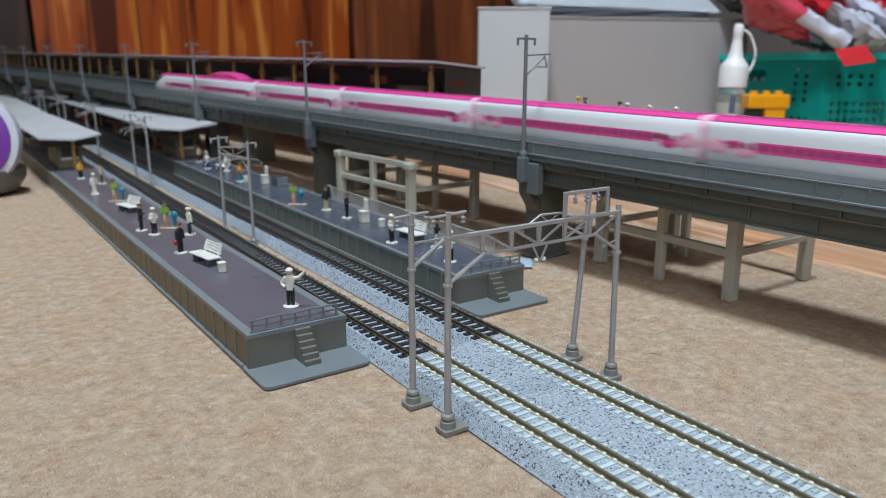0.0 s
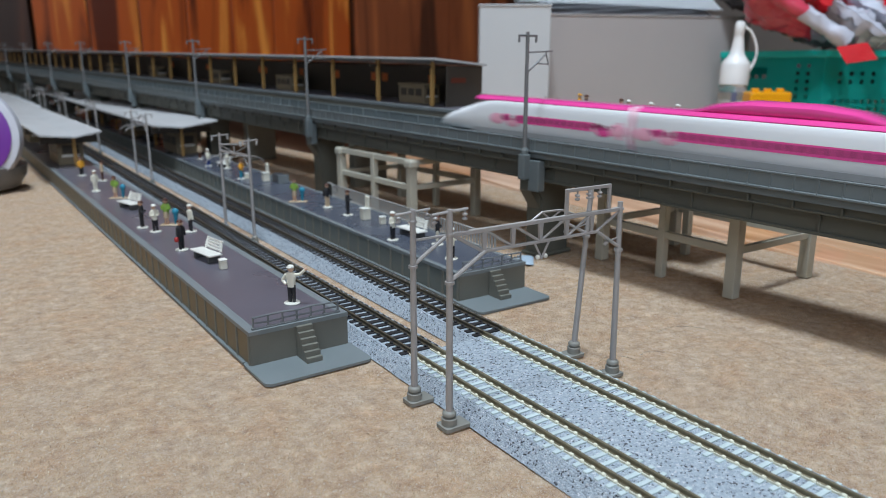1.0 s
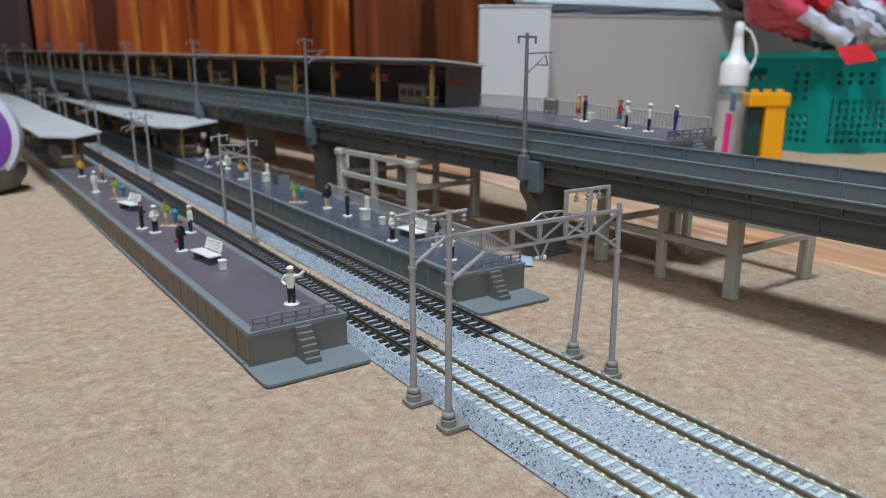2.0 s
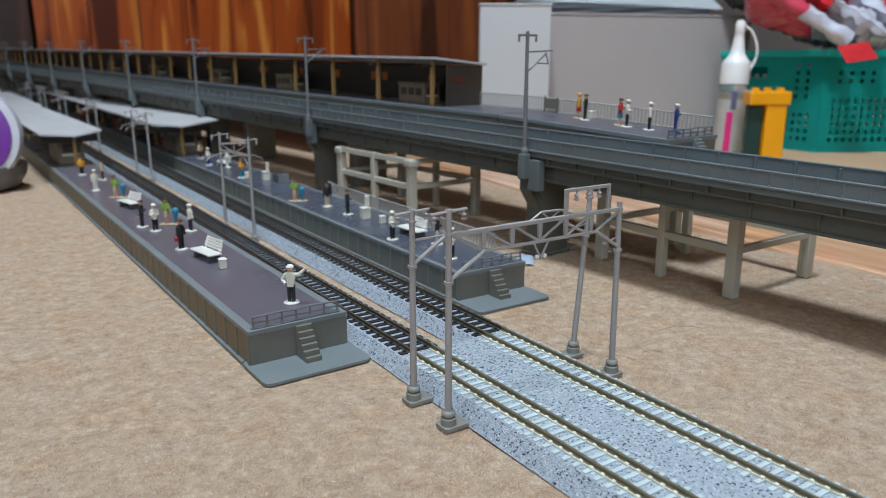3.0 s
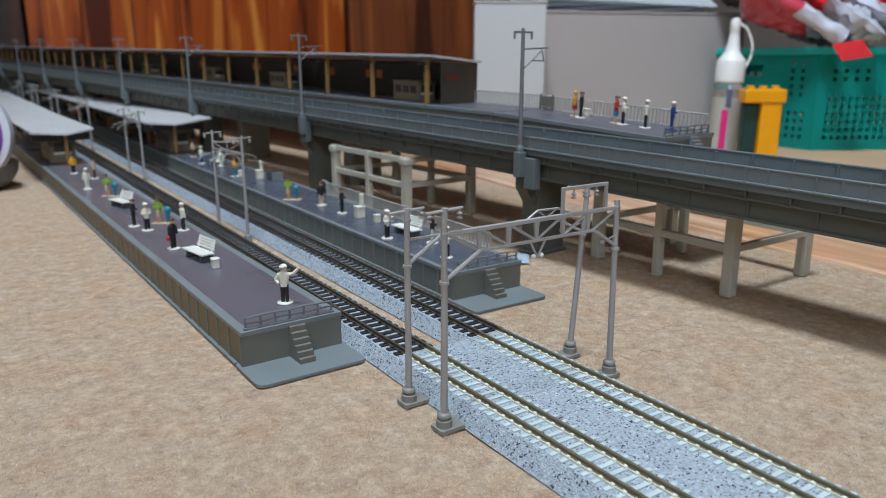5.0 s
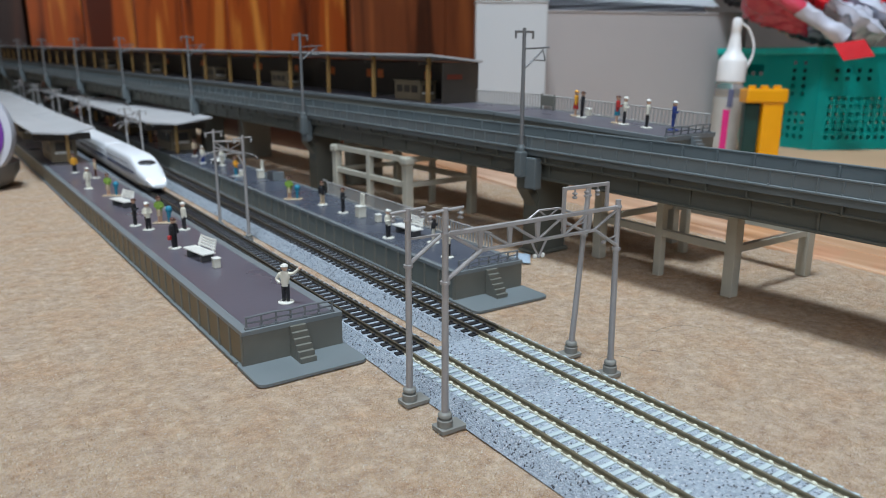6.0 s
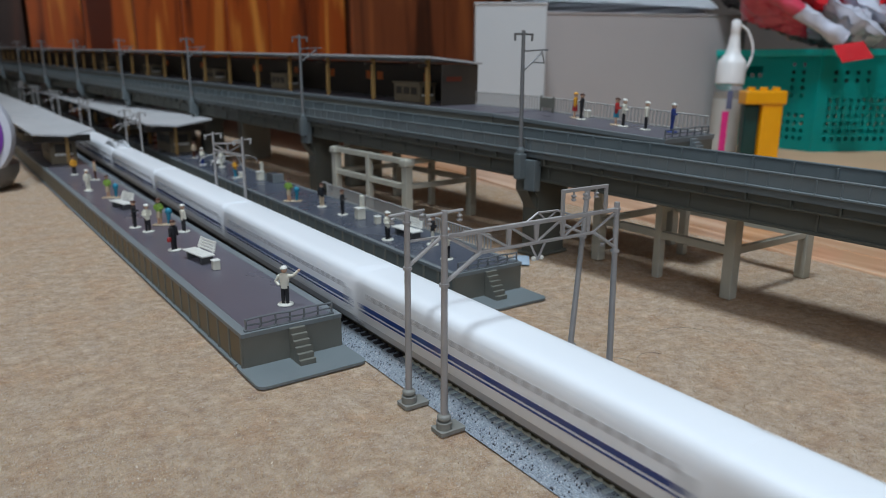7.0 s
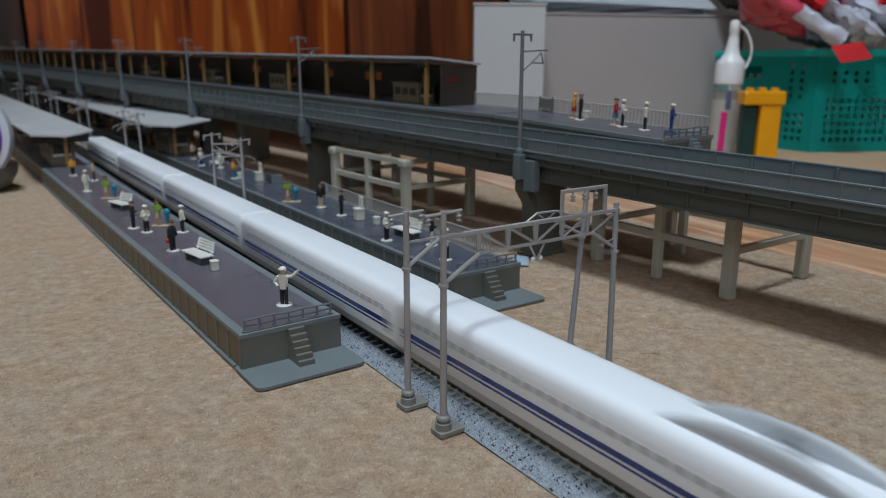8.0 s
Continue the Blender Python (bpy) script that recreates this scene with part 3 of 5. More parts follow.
def viaduct():
    L = 248.0
    def segment(k):
        th = empty("viaduct_span", P(0, 0, 0), "grey plastic viaduct span with ribbed parapets", "viaduct", "viaduct spans")
        z = 61.5
        part("deck", box(BM(), 0.6, VW - 0.6, 0.2, L - 0.2, z - 3.5, z - 0.6), VIADUCT, th)
        part("lip", box(BM(), -0.8, 1.4, 0.2, L - 0.2, z - 0.6, z + 0.5, 0.25), VIADUCT, th)
        part("lip", box(BM(), VW - 1.4, VW + 0.8, 0.2, L - 0.2, z - 0.6, z + 0.5, 0.25), VIADUCT, th)
        for x0, x1, o in ((0.3, 1.5, 0.3), (VW - 1.5, VW - 0.3, VW - 1.5)):
            pr = part("parapet", box(BM(), x0, x1, 0.2, L - 0.2, z + 0.4, 68.0, 0.15), VIADUCT, th)
            part("coping", box(BM(), x0 - 0.25, x1 + 0.25, 0.2, L - 0.2, 67.3, 68.2, 0.2), VIADUCT, pr)
        rib = None
        y = 6.0
        i = 0
        while y < L - 2:
            if rib is None:
                rib = part("rib", box(BM(), -0.25, 0.25, -0.35, 0.35, z + 0.4, 67.3, 0.08), VIADUCT, th)
                rib.matrix_basis = P(0.2, y, 0)
                bolt = part("bolt", ball(BM(), (0, 0, 0), 0.5, seg=6), VIADUCT, th)
                bolt.matrix_basis = P(-0.3, y, z + 0.6)
                inner = part("inner_rib", box(BM(), -0.8, 0.6, -0.45, 0.45, z - 0.5, 67.2, 0.1), VIADUCT, th)
                inner.matrix_basis = P(VW - 1.8, y, 0)
                girder_rib = part("girder_rib", box(BM(), -0.6, 0.4, -0.5, 0.5, -3.9, 3.9), VIADUCT_DARK, th)
                girder_rib.matrix_basis = P(5.8, y, 50.0)
                cor = part("corbel", box(BM(), -1.4, 0.8, -0.35, 0.35, -1.6, 1.6), VIADUCT_DARK, th)
                cor.matrix_basis = P(2.6, y, 56.4)
            else:
                shared("rib", rib.data, th, P(0.2, y, 0))
                shared("bolt", bolt.data, th, P(-0.3, y, z + 0.6))
                if i % 2 == 0:
                    shared("inner_rib", inner.data, th, P(VW - 1.8, y, 0))
                    shared("corbel", cor.data, th, P(2.6, y, 56.4))
                if i % 3 == 0:
                    shared("girder_rib", girder_rib.data, th, P(5.8, y, 50.0))
            y += 9.55
            i += 1
        part("upper_girder", box(BM(), 3.0, VW - 3.0, 0.3, L - 0.3, 54.6, 58.2), VIADUCT_DARK, th)
        part("girder_ledge", box(BM(), 2.2, VW - 2.2, 0.3, L - 0.3, 53.8, 54.8, 0.2), VIADUCT_DARK, th)
        part("main_girder", box(BM(), 6.0, VW - 6.0, 0.3, L - 0.3, 45.6, 54.0), VIADUCT_DARK, th)
        part("bottom_flange", box(BM(), 4.6, VW - 4.6, 0.3, L - 0.3, 44.9, 46.1, 0.2), VIADUCT_DARK, th)
        c = VW / 2
        part("track_bed", box(BM(), c - 10.5, c + 10.5, 0.2, L - 0.2, z - 0.7, z + 0.6), VIADUCT, th)
        for s in (-4.5, 4.5):
            part("rail", sweep(BM(), rail_profile(c + s, z + 0.5, 63.8), 0.2, L - 0.2), RAIL, th)
        return th
    R = P(VX, VY, 0, 0, 0, VROT)
    tilt = pose(0, 0, 0, math.degrees(math.atan(GRADE)))
    first = segment(0)
    first.matrix_basis = R @ tilt @ P(0, -248 * 7, 0)
    for k in range(-6, 11):
        copy_thing(first, R @ tilt @ P(0, 248 * k, 0))
    # piers, each as high as the climbing deck asks
    c = VW / 2
    for k in range(-7, 11):
        u = GRADE * (248 * k + 14)
        py = 248 * k + (4 if k < 1 else 12)
        pier = empty("viaduct_pier", R @ P(0, py, 0), "dark grey plastic viaduct pier with wide cap", "pier", "viaduct piers")
        part("shaft", sweep(BM(), [(c - 11, 0.2), (c + 11, 0.2), (c + 11, 34 + u), (c + 17, 42 + u), (c + 17, 45 + u), (c - 17, 45 + u), (c - 17, 42 + u), (c - 11, 34 + u)], -6, 6), VIADUCT_DARK, pier)
        part("foot", box(BM(), c - 13, c + 13, -8, 8, 0.05, 2.0, 0.6), VIADUCT_DARK, pier)
        part("cap", box(BM(), 3.5, VW - 3.5, -7, 7, 44.5 + u, 57.3 + u, 0.5), VIADUCT_DARK, pier)
        part("cap_end", box(BM(), -1.6, 3.6, -13.6, -5.6, 39.5 + u, 56.6 + u, 0.7, 2), VIADUCT, pier, "square grey end block of the cap")
        part("pier_neck", sweep(BM(), [(2.5, 38.5 + u), (c - 10, 26 + u), (c - 10, 44 + u), (2.5, 44 + u)], -4.5, 4.5), VIADUCT_DARK, pier)
    # line poles on brackets
    lp = empty("viaduct_line_pole", P(0, 0, 0), "slim grey overhead-line pole bracketed to the viaduct", "pole", "viaduct line poles")
    part("pole", rod(BM(), (-3.0, 0, 46), (-3.0, 0, 124), 1.35, 0.95, 12), POLE_DARK, lp, smooth=True)
    part("bracket", box(BM(), -5.6, -0.6, -2.6, 2.6, 46, 60, 0.8, 2), VIADUCT, lp, "grey bracket box")
    part("bracket_neck", lathe(BM(), [(2.2, 60), (2.2, 62), (1.6, 63.5)], 12, Matrix.Translation((-3, 0, 0))), VIADUCT, lp)
    part("cross_arm", box(BM(), -9.6, 4.0, -0.5, 0.5, 121.5, 122.6, 0.15), POLE_DARK, lp)
    for q in (-9.0, 3.4):
        part("insulator", rod(BM(), (q, 0, 121.6), (q, 0, 118.6), 0.6, seg=8), POLE_DARK, lp)
    bm = rod(BM(), (-3, 0, 113.5), (16, 0, 114.4), 0.4, seg=6)
    rod(bm, (-3, 0, 103.0), (11, 0, 112.8), 0.55, seg=6)
    rod(bm, (11, 0, 113.6), (13, 0, 107.5), 0.35, seg=6)
    rod(bm, (4, 0, 107.8), (13, 0, 107.5), 0.35, seg=6)
    part("arm", bm, POLE_DARK, lp)
    lp.matrix_basis = R
    for k in (1, 2, 3, 4, 5, 6, 7):
        copy_thing(lp, R @ P(0, 248 * k, GRADE * 248 * k))


POLE_DARK = mat("line_pole_grey", (0.16, 0.164, 0.168), 0.45, 0, 0.08, 100)
viaduct()


def beige_frame(x, y, w, l, h, bays, label, rz=0, mid=0.52):
    th = empty("support_frame", P(x, y, 0, 0, 0, rz), label, "frame", "beige support frames")
    t = 4.6
    for fx in (0, w):
        for i in range(bays + 1):
            fy = l * i / bays
            big = 5.6 if i in (0, bays) else 4.2
            lg = part("leg", box(BM(), fx - big / 2, fx + big / 2, fy - big / 2, fy + big / 2, 0.1, h, 0.3), BEIGE, th)
            if i in (0, bays):
                part("corbel", box(BM(), fx - big / 2 - 1.2, fx + big / 2 + 1.2, fy - big / 2 - 1.2, fy + big / 2 + 1.2, h - 5.5, h - 0.5, 1.2, 2), BEIGE, lg)
        for zz in (h * mid, h - 2.2):
            part("beam", box(BM(), fx - 1.6, fx + 1.6, 2.6, l - 2.6, zz - 1.9, zz + 1.9, 0.2), BEIGE, th)
    for fy in (0, l):
        for zz in (h * mid, h - 2.2):
            part("cross_beam", box(BM(), 2.6, w - 2.6, fy - 1.5, fy + 1.5, zz - 1.7, zz + 1.7, 0.2), BEIGE, th)
    return th


beige_frame(148, 31, 62, 84, 44.0, 2, "beige plastic support frame standing under the viaduct")
beige_frame(104.8, 250.6, 56, 95.4, 45.2, 2, "beige plastic support frame with two open bays", 3.4, 0.575)


# ---------- elevated platform ----------
EW = 46.0
EP = P(161, 85, 0, 0, 0, VROT)
E_NEAR = P(0, 0, 69, 2.6)
E_FAR = P(0, 133, 75.1, 0.92)


def laid(ob, m):
    ob.matrix_basis = m
    return ob


def elevated_platform():
    th = empty("elevated_platform", EP, "long grey elevated platform with fence and railing", "platform")
    for m, y0, y1 in ((E_NEAR, 0.0, 132.6), (E_FAR, 0.2, 2350.0)):
        laid(part("body", box(BM(), 0.5, EW - 0.5, y0 + 0.5, y1, -10.5, -0.8), PLAT_SIDE, th), m)
        laid(part("top", box(BM(), 2.5, EW - 2.0, y0 + 1.0, y1, -0.8, 0.0), PLAT_TOP, th, "purple-grey platform surface"), m)
        laid(part("edge_strip", box(BM(), 0, 2.5, y0, y1, -2.4, 0.1, 0.15), PLAT_EDGE, th), m)
        laid(part("edge_strip", box(BM(), EW - 2, EW, y0, y1, -2.4, 0.1, 0.15), PLAT_EDGE, th), m)
    laid(part("edge_strip", box(BM(), 2.5, EW - 2, 0, 1.0, -2.4, 0.06), PLAT_EDGE, th), E_NEAR)
    laid(railing(th, 2, EW - 4, 1.6, 0, n=7), E_NEAR)
    st = laid(part("stairs", box(BM(), 23, 28.6, -7, 0, -10.5, -9), PLAT_SIDE, th), E_NEAR)
    for i in range(5):
        part("step", box(BM(), 22.6, 29, -8 * (1 - i / 5), -8 * (1 - (i + 1) / 5) - 0.01, -10.5, -9.5 + 1.7 * (i + 1), 0.1), PLAT_EDGE, st)
    laid(part("landing", box(BM(), 10, EW, -14, 0, -11.8, -10.5, 0.3), BASE_PLATE, th), E_NEAR)
    laid(fence(th, EW - 1.2, 4, EW - 1.2, 131, 0, 10, 2.6), E_NEAR)
    laid(fence(th, EW - 1.2, 1, EW - 1.2, 72, 0, 10, 2.6), E_FAR)
    for y in (8, 110, 330, 560, 800, 1050, 1300, 1600, 1900, 2200):
        zt = 58.3 + (0.0454 * y if y < 133 else 6.1 + 0.016 * (y - 133))
        if y < 200:
            for x in (14, EW - 10):
                part("support_post", box(BM(), x - 2.2, x + 2.2, y - 2.2, y + 2.2, 0.1, zt, 0.4), BEIGE, th, "slim beige post")
        else:
            part("trestle", box(BM(), 6, EW - 6, y - 5, y + 5, 0.1, zt, 0.5), BEIGE_DARK, th)
    return th


def fence(parent, x0, y0, x1, y1, z, h, pitch, post_every=8):
    bm = BM()
    a, b = Vector((x0, y0, z)), Vector((x1, y1, z))
    for hh in (0.8, h - 0.6):
        rod(bm, a + Vector((0, 0, hh)), b + Vector((0, 0, hh)), 0.42, seg=5)
    fr = part("fence", bm, FENCE, parent, "pale grey picket fence")
    n = int((b - a).length / pitch)
    bar = None
    for i in range(n + 1):
        q = a + (b - a) * i / n
        if bar is None:
            bar = part("picket", box(BM(), -0.3, 0.3, -0.42, 0.42, 0, h - 0.4), FENCE, fr)
            bar.matrix_basis = P(*q)
        else:
            shared("picket", bar.data, fr, P(*q))
    return fr


BEIGE_DARK = mat("trestle_grey", (0.218, 0.21, 0.176), 0.55, 0, 0.1, 40)
elevated_platform()
plat_r = bpy.data.objects["station_platform.001"]
fence(plat_r, 73.6, 118, 73.6, 308, 14.3, 9.5, 2.6)
bm = BM()
tube(bm, [Vector((73.6, 309 + 4.5 - 4.5 * math.cos(k * math.pi / 12), 14.3 + (9.4 if 0 < k < 12 else 0) * min(1, math.sin(k * math.pi / 12) * 1.6))) for k in range(13)], 0.5, 6)
part("hoop", bm, FENCE, plat_r, "pale hoop at the fence end", smooth=True)


def canopy(name_m, w, y1, z0, z1, pil_x, pil_y, pitch, label, high, wing=(28, 3, 3)):
    th = empty("platform_canopy", name_m, label, "canopy", "platform canopies")
    t = 1.6
    L = 250
    y = 0
    while y < y1:
        b = min(y + L - 1.5, y1)
        if high:
            prof = [(0, z1), (w, z1 - 4.5), (w, z1 + t - 4.5), (0, z1 + t)]
        else:
            (c, dl, dr) = wing
            prof = [(0, z1 + dl), (c, z1), (w, z1 + dr), (w, z1 + dr + t), (c, z1 + t), (0, z1 + dl + t)]
        part("roof_panel", sweep(BM(), prof, y, b), ROOF_GREY, th, "pale grey corrugated roof panel")
        y += L
    for i, y in enumerate(np.arange(pil_y, y1, pitch)):
        for x in pil_x:
            part("pillar", box(BM(), x - 1.5, x + 1.5, y - 1.5, y + 1.5, z0, z1 - (1.4 if high else -0.4), 0.3), TAN_PILLAR, th, "tan pillar")
        part("roof_beam", box(BM(), 2, w - 2, y - 1.2, y + 1.2, z1 - 6.2, z1 - 4.6 if high else z1 - 0.1), CANOPY_BROWN, th)
    return th


def kiosk(m, w, l, h, label):
    th = empty("kiosk", m, label, "kiosk", "platform kiosks")
    part("body", box(BM(), 0, w, 0, l, 0.05, h, 0.3), KIOSK, th)
    part("roof", box(BM(), -1, w + 1, -1, l + 1, h, h + 1.2, 0.2), KIOSK, th)
    for i in range(3):
        part("window", box(BM(), -0.3, 0.3, 3 + i * (l - 4) / 3, 3 + i * (l - 4) / 3 + (l - 8) / 3.4, h * 0.42, h * 0.82), CANOPY_BROWN, th)
    part("counter", box(BM(), w * 0.15, w * 0.85, -0.8, 0.1, h * 0.35, h * 0.45), WHITE_PLASTIC, th)
    part("opening", box(BM(), w * 0.18, w * 0.82, -0.3, 0.1, h * 0.48, h * 0.85), CANOPY_BROWN, th)
    return th


DULL_RED = mat("dull_red_sign", (0.134, 0.0252, 0.0126), 0.5, 0, 0.2, 200)
EC = EP @ E_FAR
nb = empty("notice_board", EP @ E_NEAR @ P(43, 126, 0.05), "small dark grey notice board beside the fence", "sign")
part("board", box(BM(), -0.5, 0.5, -6.5, 6.5, 2.8, 9.4, 0.2), PLAT_SIDE, nb)
for y in (-5.6, 5.6):
    part("post", box(BM(), -0.55, 0.55, y - 0.5, y + 0.5, 0, 10.6, 0.1), PLAT_SIDE, nb)
hi = canopy(EC @ P(-1, 66, 0), EW + 3, 2250, 0.05, 34, (11,), 18, 74, "long grey-roofed canopy over the elevated platform", True)
part("end_wall", box(BM(), 13, EW + 1.5, 3, 4.4, 0.05, 29.5, 0.2), CANOPY_BROWN, hi, "dark brown end screen")
part("back_wall", box(BM(), EW + 0.2, EW + 1.6, 4.5, 2245, 0.05, 29), CANOPY_BROWN, hi, "dark brown back screen")
for y in (60, 130, 148, 215, 290, 380, 392, 470, 560, 700):
    part("poster", box(BM(), EW - 0.2, EW + 0.18, y, y + 9, 14, 21), ORANGE, hi, "orange poster")
part("poster", box(BM(), 17, 31, 2.6, 3.0, 17.5, 21), DULL_RED, hi, "dull red strip sign")
for y in (104, 330, 520, 760, 1000):
    kiosk(EC @ P(17, y, 0.05), 16, 34, 14, "small tan kiosk under the canopy")
canopy(P(-86, 574, 0, 0, 0, 1.05), 52, 2200, 14.3, 41.6, (30,), 18, 118, "white-roofed canopy over the station platform", False, (29, 2.6, 4.2))
canopy(P(15, 590, 0), 64, 2200, 14.3, 44.4, (32,), 22, 118, "white-roofed canopy over the long platform", False, (28, 2.8, 5.2))
for x, y, rz in ((-70, 600, 1.05), (45, 628, 0), (-74, 840, 1.05), (45, 860, 0)):
    kiosk(P(x, y, 14.3, 0, 0, rz), 22, 60, 22, "tan station building under the canopy")

# ---------- figures and platform furniture ----------
SKIN = mat("figure_skin", (0.62, 0.40, 0.28), 0.5)
IVORY = mat("figure_ivory", (0.72, 0.69, 0.58), 0.45)
BLACK = mat("figure_black", (0.0185, 0.0185, 0.0218), 0.45)
NAVY = mat("figure_navy", (0.02, 0.045, 0.20), 0.45)
GREEN = mat("figure_green", (0.22, 0.36, 0.06), 0.5)
TEAL_BLUE = mat("figure_teal", (0.02, 0.22, 0.33), 0.5)
YELLOW = mat("figure_yellow", (0.72, 0.34, 0.03), 0.5)
RED = mat("figure_red", (0.45, 0.03, 0.03), 0.45)
HAIR = mat("figure_hair", (0.084, 0.0294, 0.0168), 0.5)
BASE_WHITE = mat("figure_base", (0.70, 0.69, 0.62), 0.45)
CREAM = mat("figure_cream", (0.521, 0.403, 0.277), 0.5)


def figure(m, coat, legs, hat, base, label, arm="down", bag=None, group="model figures", skirt=False, tall=1.0, width=1.0, wide=False):
    """A plain painted plastic figure on a disc: one mesh with a colour for each zone."""
    bm = BM()
    mats = [base, legs, coat, SKIN, hat, bag or coat]

    def zone(i, fn):
        before = set(bm.faces)
        fn()
        for f in bm.faces:
            if f not in before:
                f.material_index = i

    if wide:
        zone(0, lambda: box(bm, -3.2, 7.4, -2.4, 2.4, 0.05, 0.65, 0.2))
    else:
        zone(0, lambda: lathe(bm, [(2.7, 0.05), (2.8, 0.35), (2.6, 0.65)], 16))
    if skirt:
        zone(1, lambda: lathe(bm, [(1.5, 4.2), (1.2, 7.6)], 12))
        zone(3, lambda: (rod(bm, (-0.6, 0, 0.6), (-0.6, 0, 4.4), 0.5, 0.6, 8), rod(bm, (0.6, 0, 0.6), (0.6, 0, 4.4), 0.5, 0.6, 8)))
    else:
        zone(1, lambda: (rod(bm, (-0.75, 0, 0.6), (-0.7, 0, 7.2), 0.62, 0.8, 8), rod(bm, (0.75, 0, 0.6), (0.7, 0, 7.2), 0.62, 0.8, 8)))
    zone(2, lambda: loft(bm, [[(x * width, y, zz) for x, y in [(a * math.cos(t * math.pi / 6), b * math.sin(t * math.pi / 6)) for t in range(12)]]
                              for zz, a, b in ((6.4, 1.45, 1.05), (8.2, 1.45, 1.0), (10.6, 1.9, 1.15), (11.6, 1.6, 1.0), (12.0, 0.8, 0.7))]))
    if arm == "up":
        zone(2, lambda: rod(bm, (1.5, 0, 10.9), (3.3, -0.4, 11.3), 0.7, 0.6, 8))
        zone(2, lambda: rod(bm, (3.3, -0.4, 11.3), (5.2, -0.6, 13.2), 0.62, 0.5, 8))
        zone(3, lambda: ball(bm, (5.4, -0.6, 13.4), 0.55, seg=8))
        zone(2, lambda: rod(bm, (-1.6, 0, 11.0), (-3.0, 0.2, 8.8), 0.65, 0.6, 8))
        zone(2, lambda: rod(bm, (-3.0, 0.2, 8.8), (-1.7, -0.7, 7.6), 0.58, 0.5, 8))
    elif arm == "front":
        zone(2, lambda: (rod(bm, (1.7, 0, 11.0), (2.0, 0, 8.8), 0.55, 0.5, 8), rod(bm, (2.0, 0, 8.8), (0.8, -1.8, 9.2), 0.5, 0.45, 8)))
        zone(2, lambda: (rod(bm, (-1.7, 0, 11.0), (-2.0, 0, 8.8), 0.55, 0.5, 8), rod(bm, (-2.0, 0, 8.8), (-0.8, -1.8, 9.2), 0.5, 0.45, 8)))
    else:
        zone(2, lambda: (rod(bm, (1.7, 0, 11.1), (2.2, -0.3, 7.0), 0.6, 0.5, 8), rod(bm, (-1.7, 0, 11.1), (-2.2, -0.2, 7.0), 0.6, 0.5, 8)))
    if bag:
        if wide:
            zone(5, lambda: ball(bm, (4.6, 0, 7.4), 1.75, sy=0.7, sz=1.15, seg=12))
            zone(5, lambda: rod(bm, (4.4, 0, 0.6), (4.6, 0, 6.0), 0.6, 1.2, 8))
        else:
            zone(5, lambda: box(bm, -3.3, -1.7, -0.7, 0.7, 4.6, 6.8, 0.3))
    zone(3, lambda: ball(bm, (0, 0, 13.2), 1.12, sz=1.15, seg=10))
    zone(4, lambda: (ball(bm, (0, 0.1, 14.0), 1.18, sz=0.62, seg=10), lathe(bm, [(1.35, 13.7), (1.35, 13.95)], 12, Matrix.Translation((0, -0.25, 0)))))
    bmesh.ops.scale(bm, vec=(1.18, 1.18, 1.1 * tall), verts=bm.verts)
    ob = part("figure", bm, mats[0], None, smooth=True)
    for k in mats[1:]:
        ob.data.materials.append(k)
    ob.matrix_basis = m
    return tagged(ob, label, "figurine", group)


PH = 14.32
figure(P(-44.6, 98.5, PH, 0, 0, -40), IVORY, BLACK, WHITE_PLASTIC, BASE_WHITE, "plastic station master figure in ivory coat, arm raised", "up")
figure(P(-58.8, 211, PH, 0, 0, 30), BLACK, BLACK, HAIR, BASE_WHITE, "dark-suited plastic figure carrying a red bag", "down", RED)
figure(P(-43.2, 251, PH, 0, 0, 100), IVORY, BLACK, WHITE_PLASTIC, BASE_WHITE, "plastic figure in ivory jacket and white cap")
figure(P(-60, 262.5, PH, 0, 0, 10), IVORY, BLACK, WHITE_PLASTIC, BASE_WHITE, "plastic figure in ivory jacket and white cap", "front")
figure(P(-50.2, 277, PH, 0, 0, -30), GREEN, CREAM, HAIR, CREAM, "plastic figure in green top beside a blue bag", "front", TEAL_BLUE, skirt=True, wide=True)
figure(P(-64, 277.5, PH, 0, 0, 60), BLACK, BLACK, HAIR, BASE_WHITE, "dark-suited plastic figure on a white disc", "front")
figure(P(-58.5, 389, PH, 0, 0, -30), GREEN, CREAM, HAIR, CREAM, "plastic figure in green top beside a blue bag", "front", TEAL_BLUE, skirt=True, wide=True)
figure(P(-65.5, 428, PH, 0, 0, 20), IVORY, IVORY, WHITE_PLASTIC, BASE_WHITE, "pale plastic figure on a white disc")
figure(P(-62, 520, PH, 0, 0, 20), YELLOW, BLACK, HAIR, BASE_WHITE, "plastic figure in yellow coat on a disc")
figure(P(-52, 480, PH, 0, 0, 80), CREAM, HAIR, HAIR, BASE_WHITE, "pale plastic figure with brown trousers")
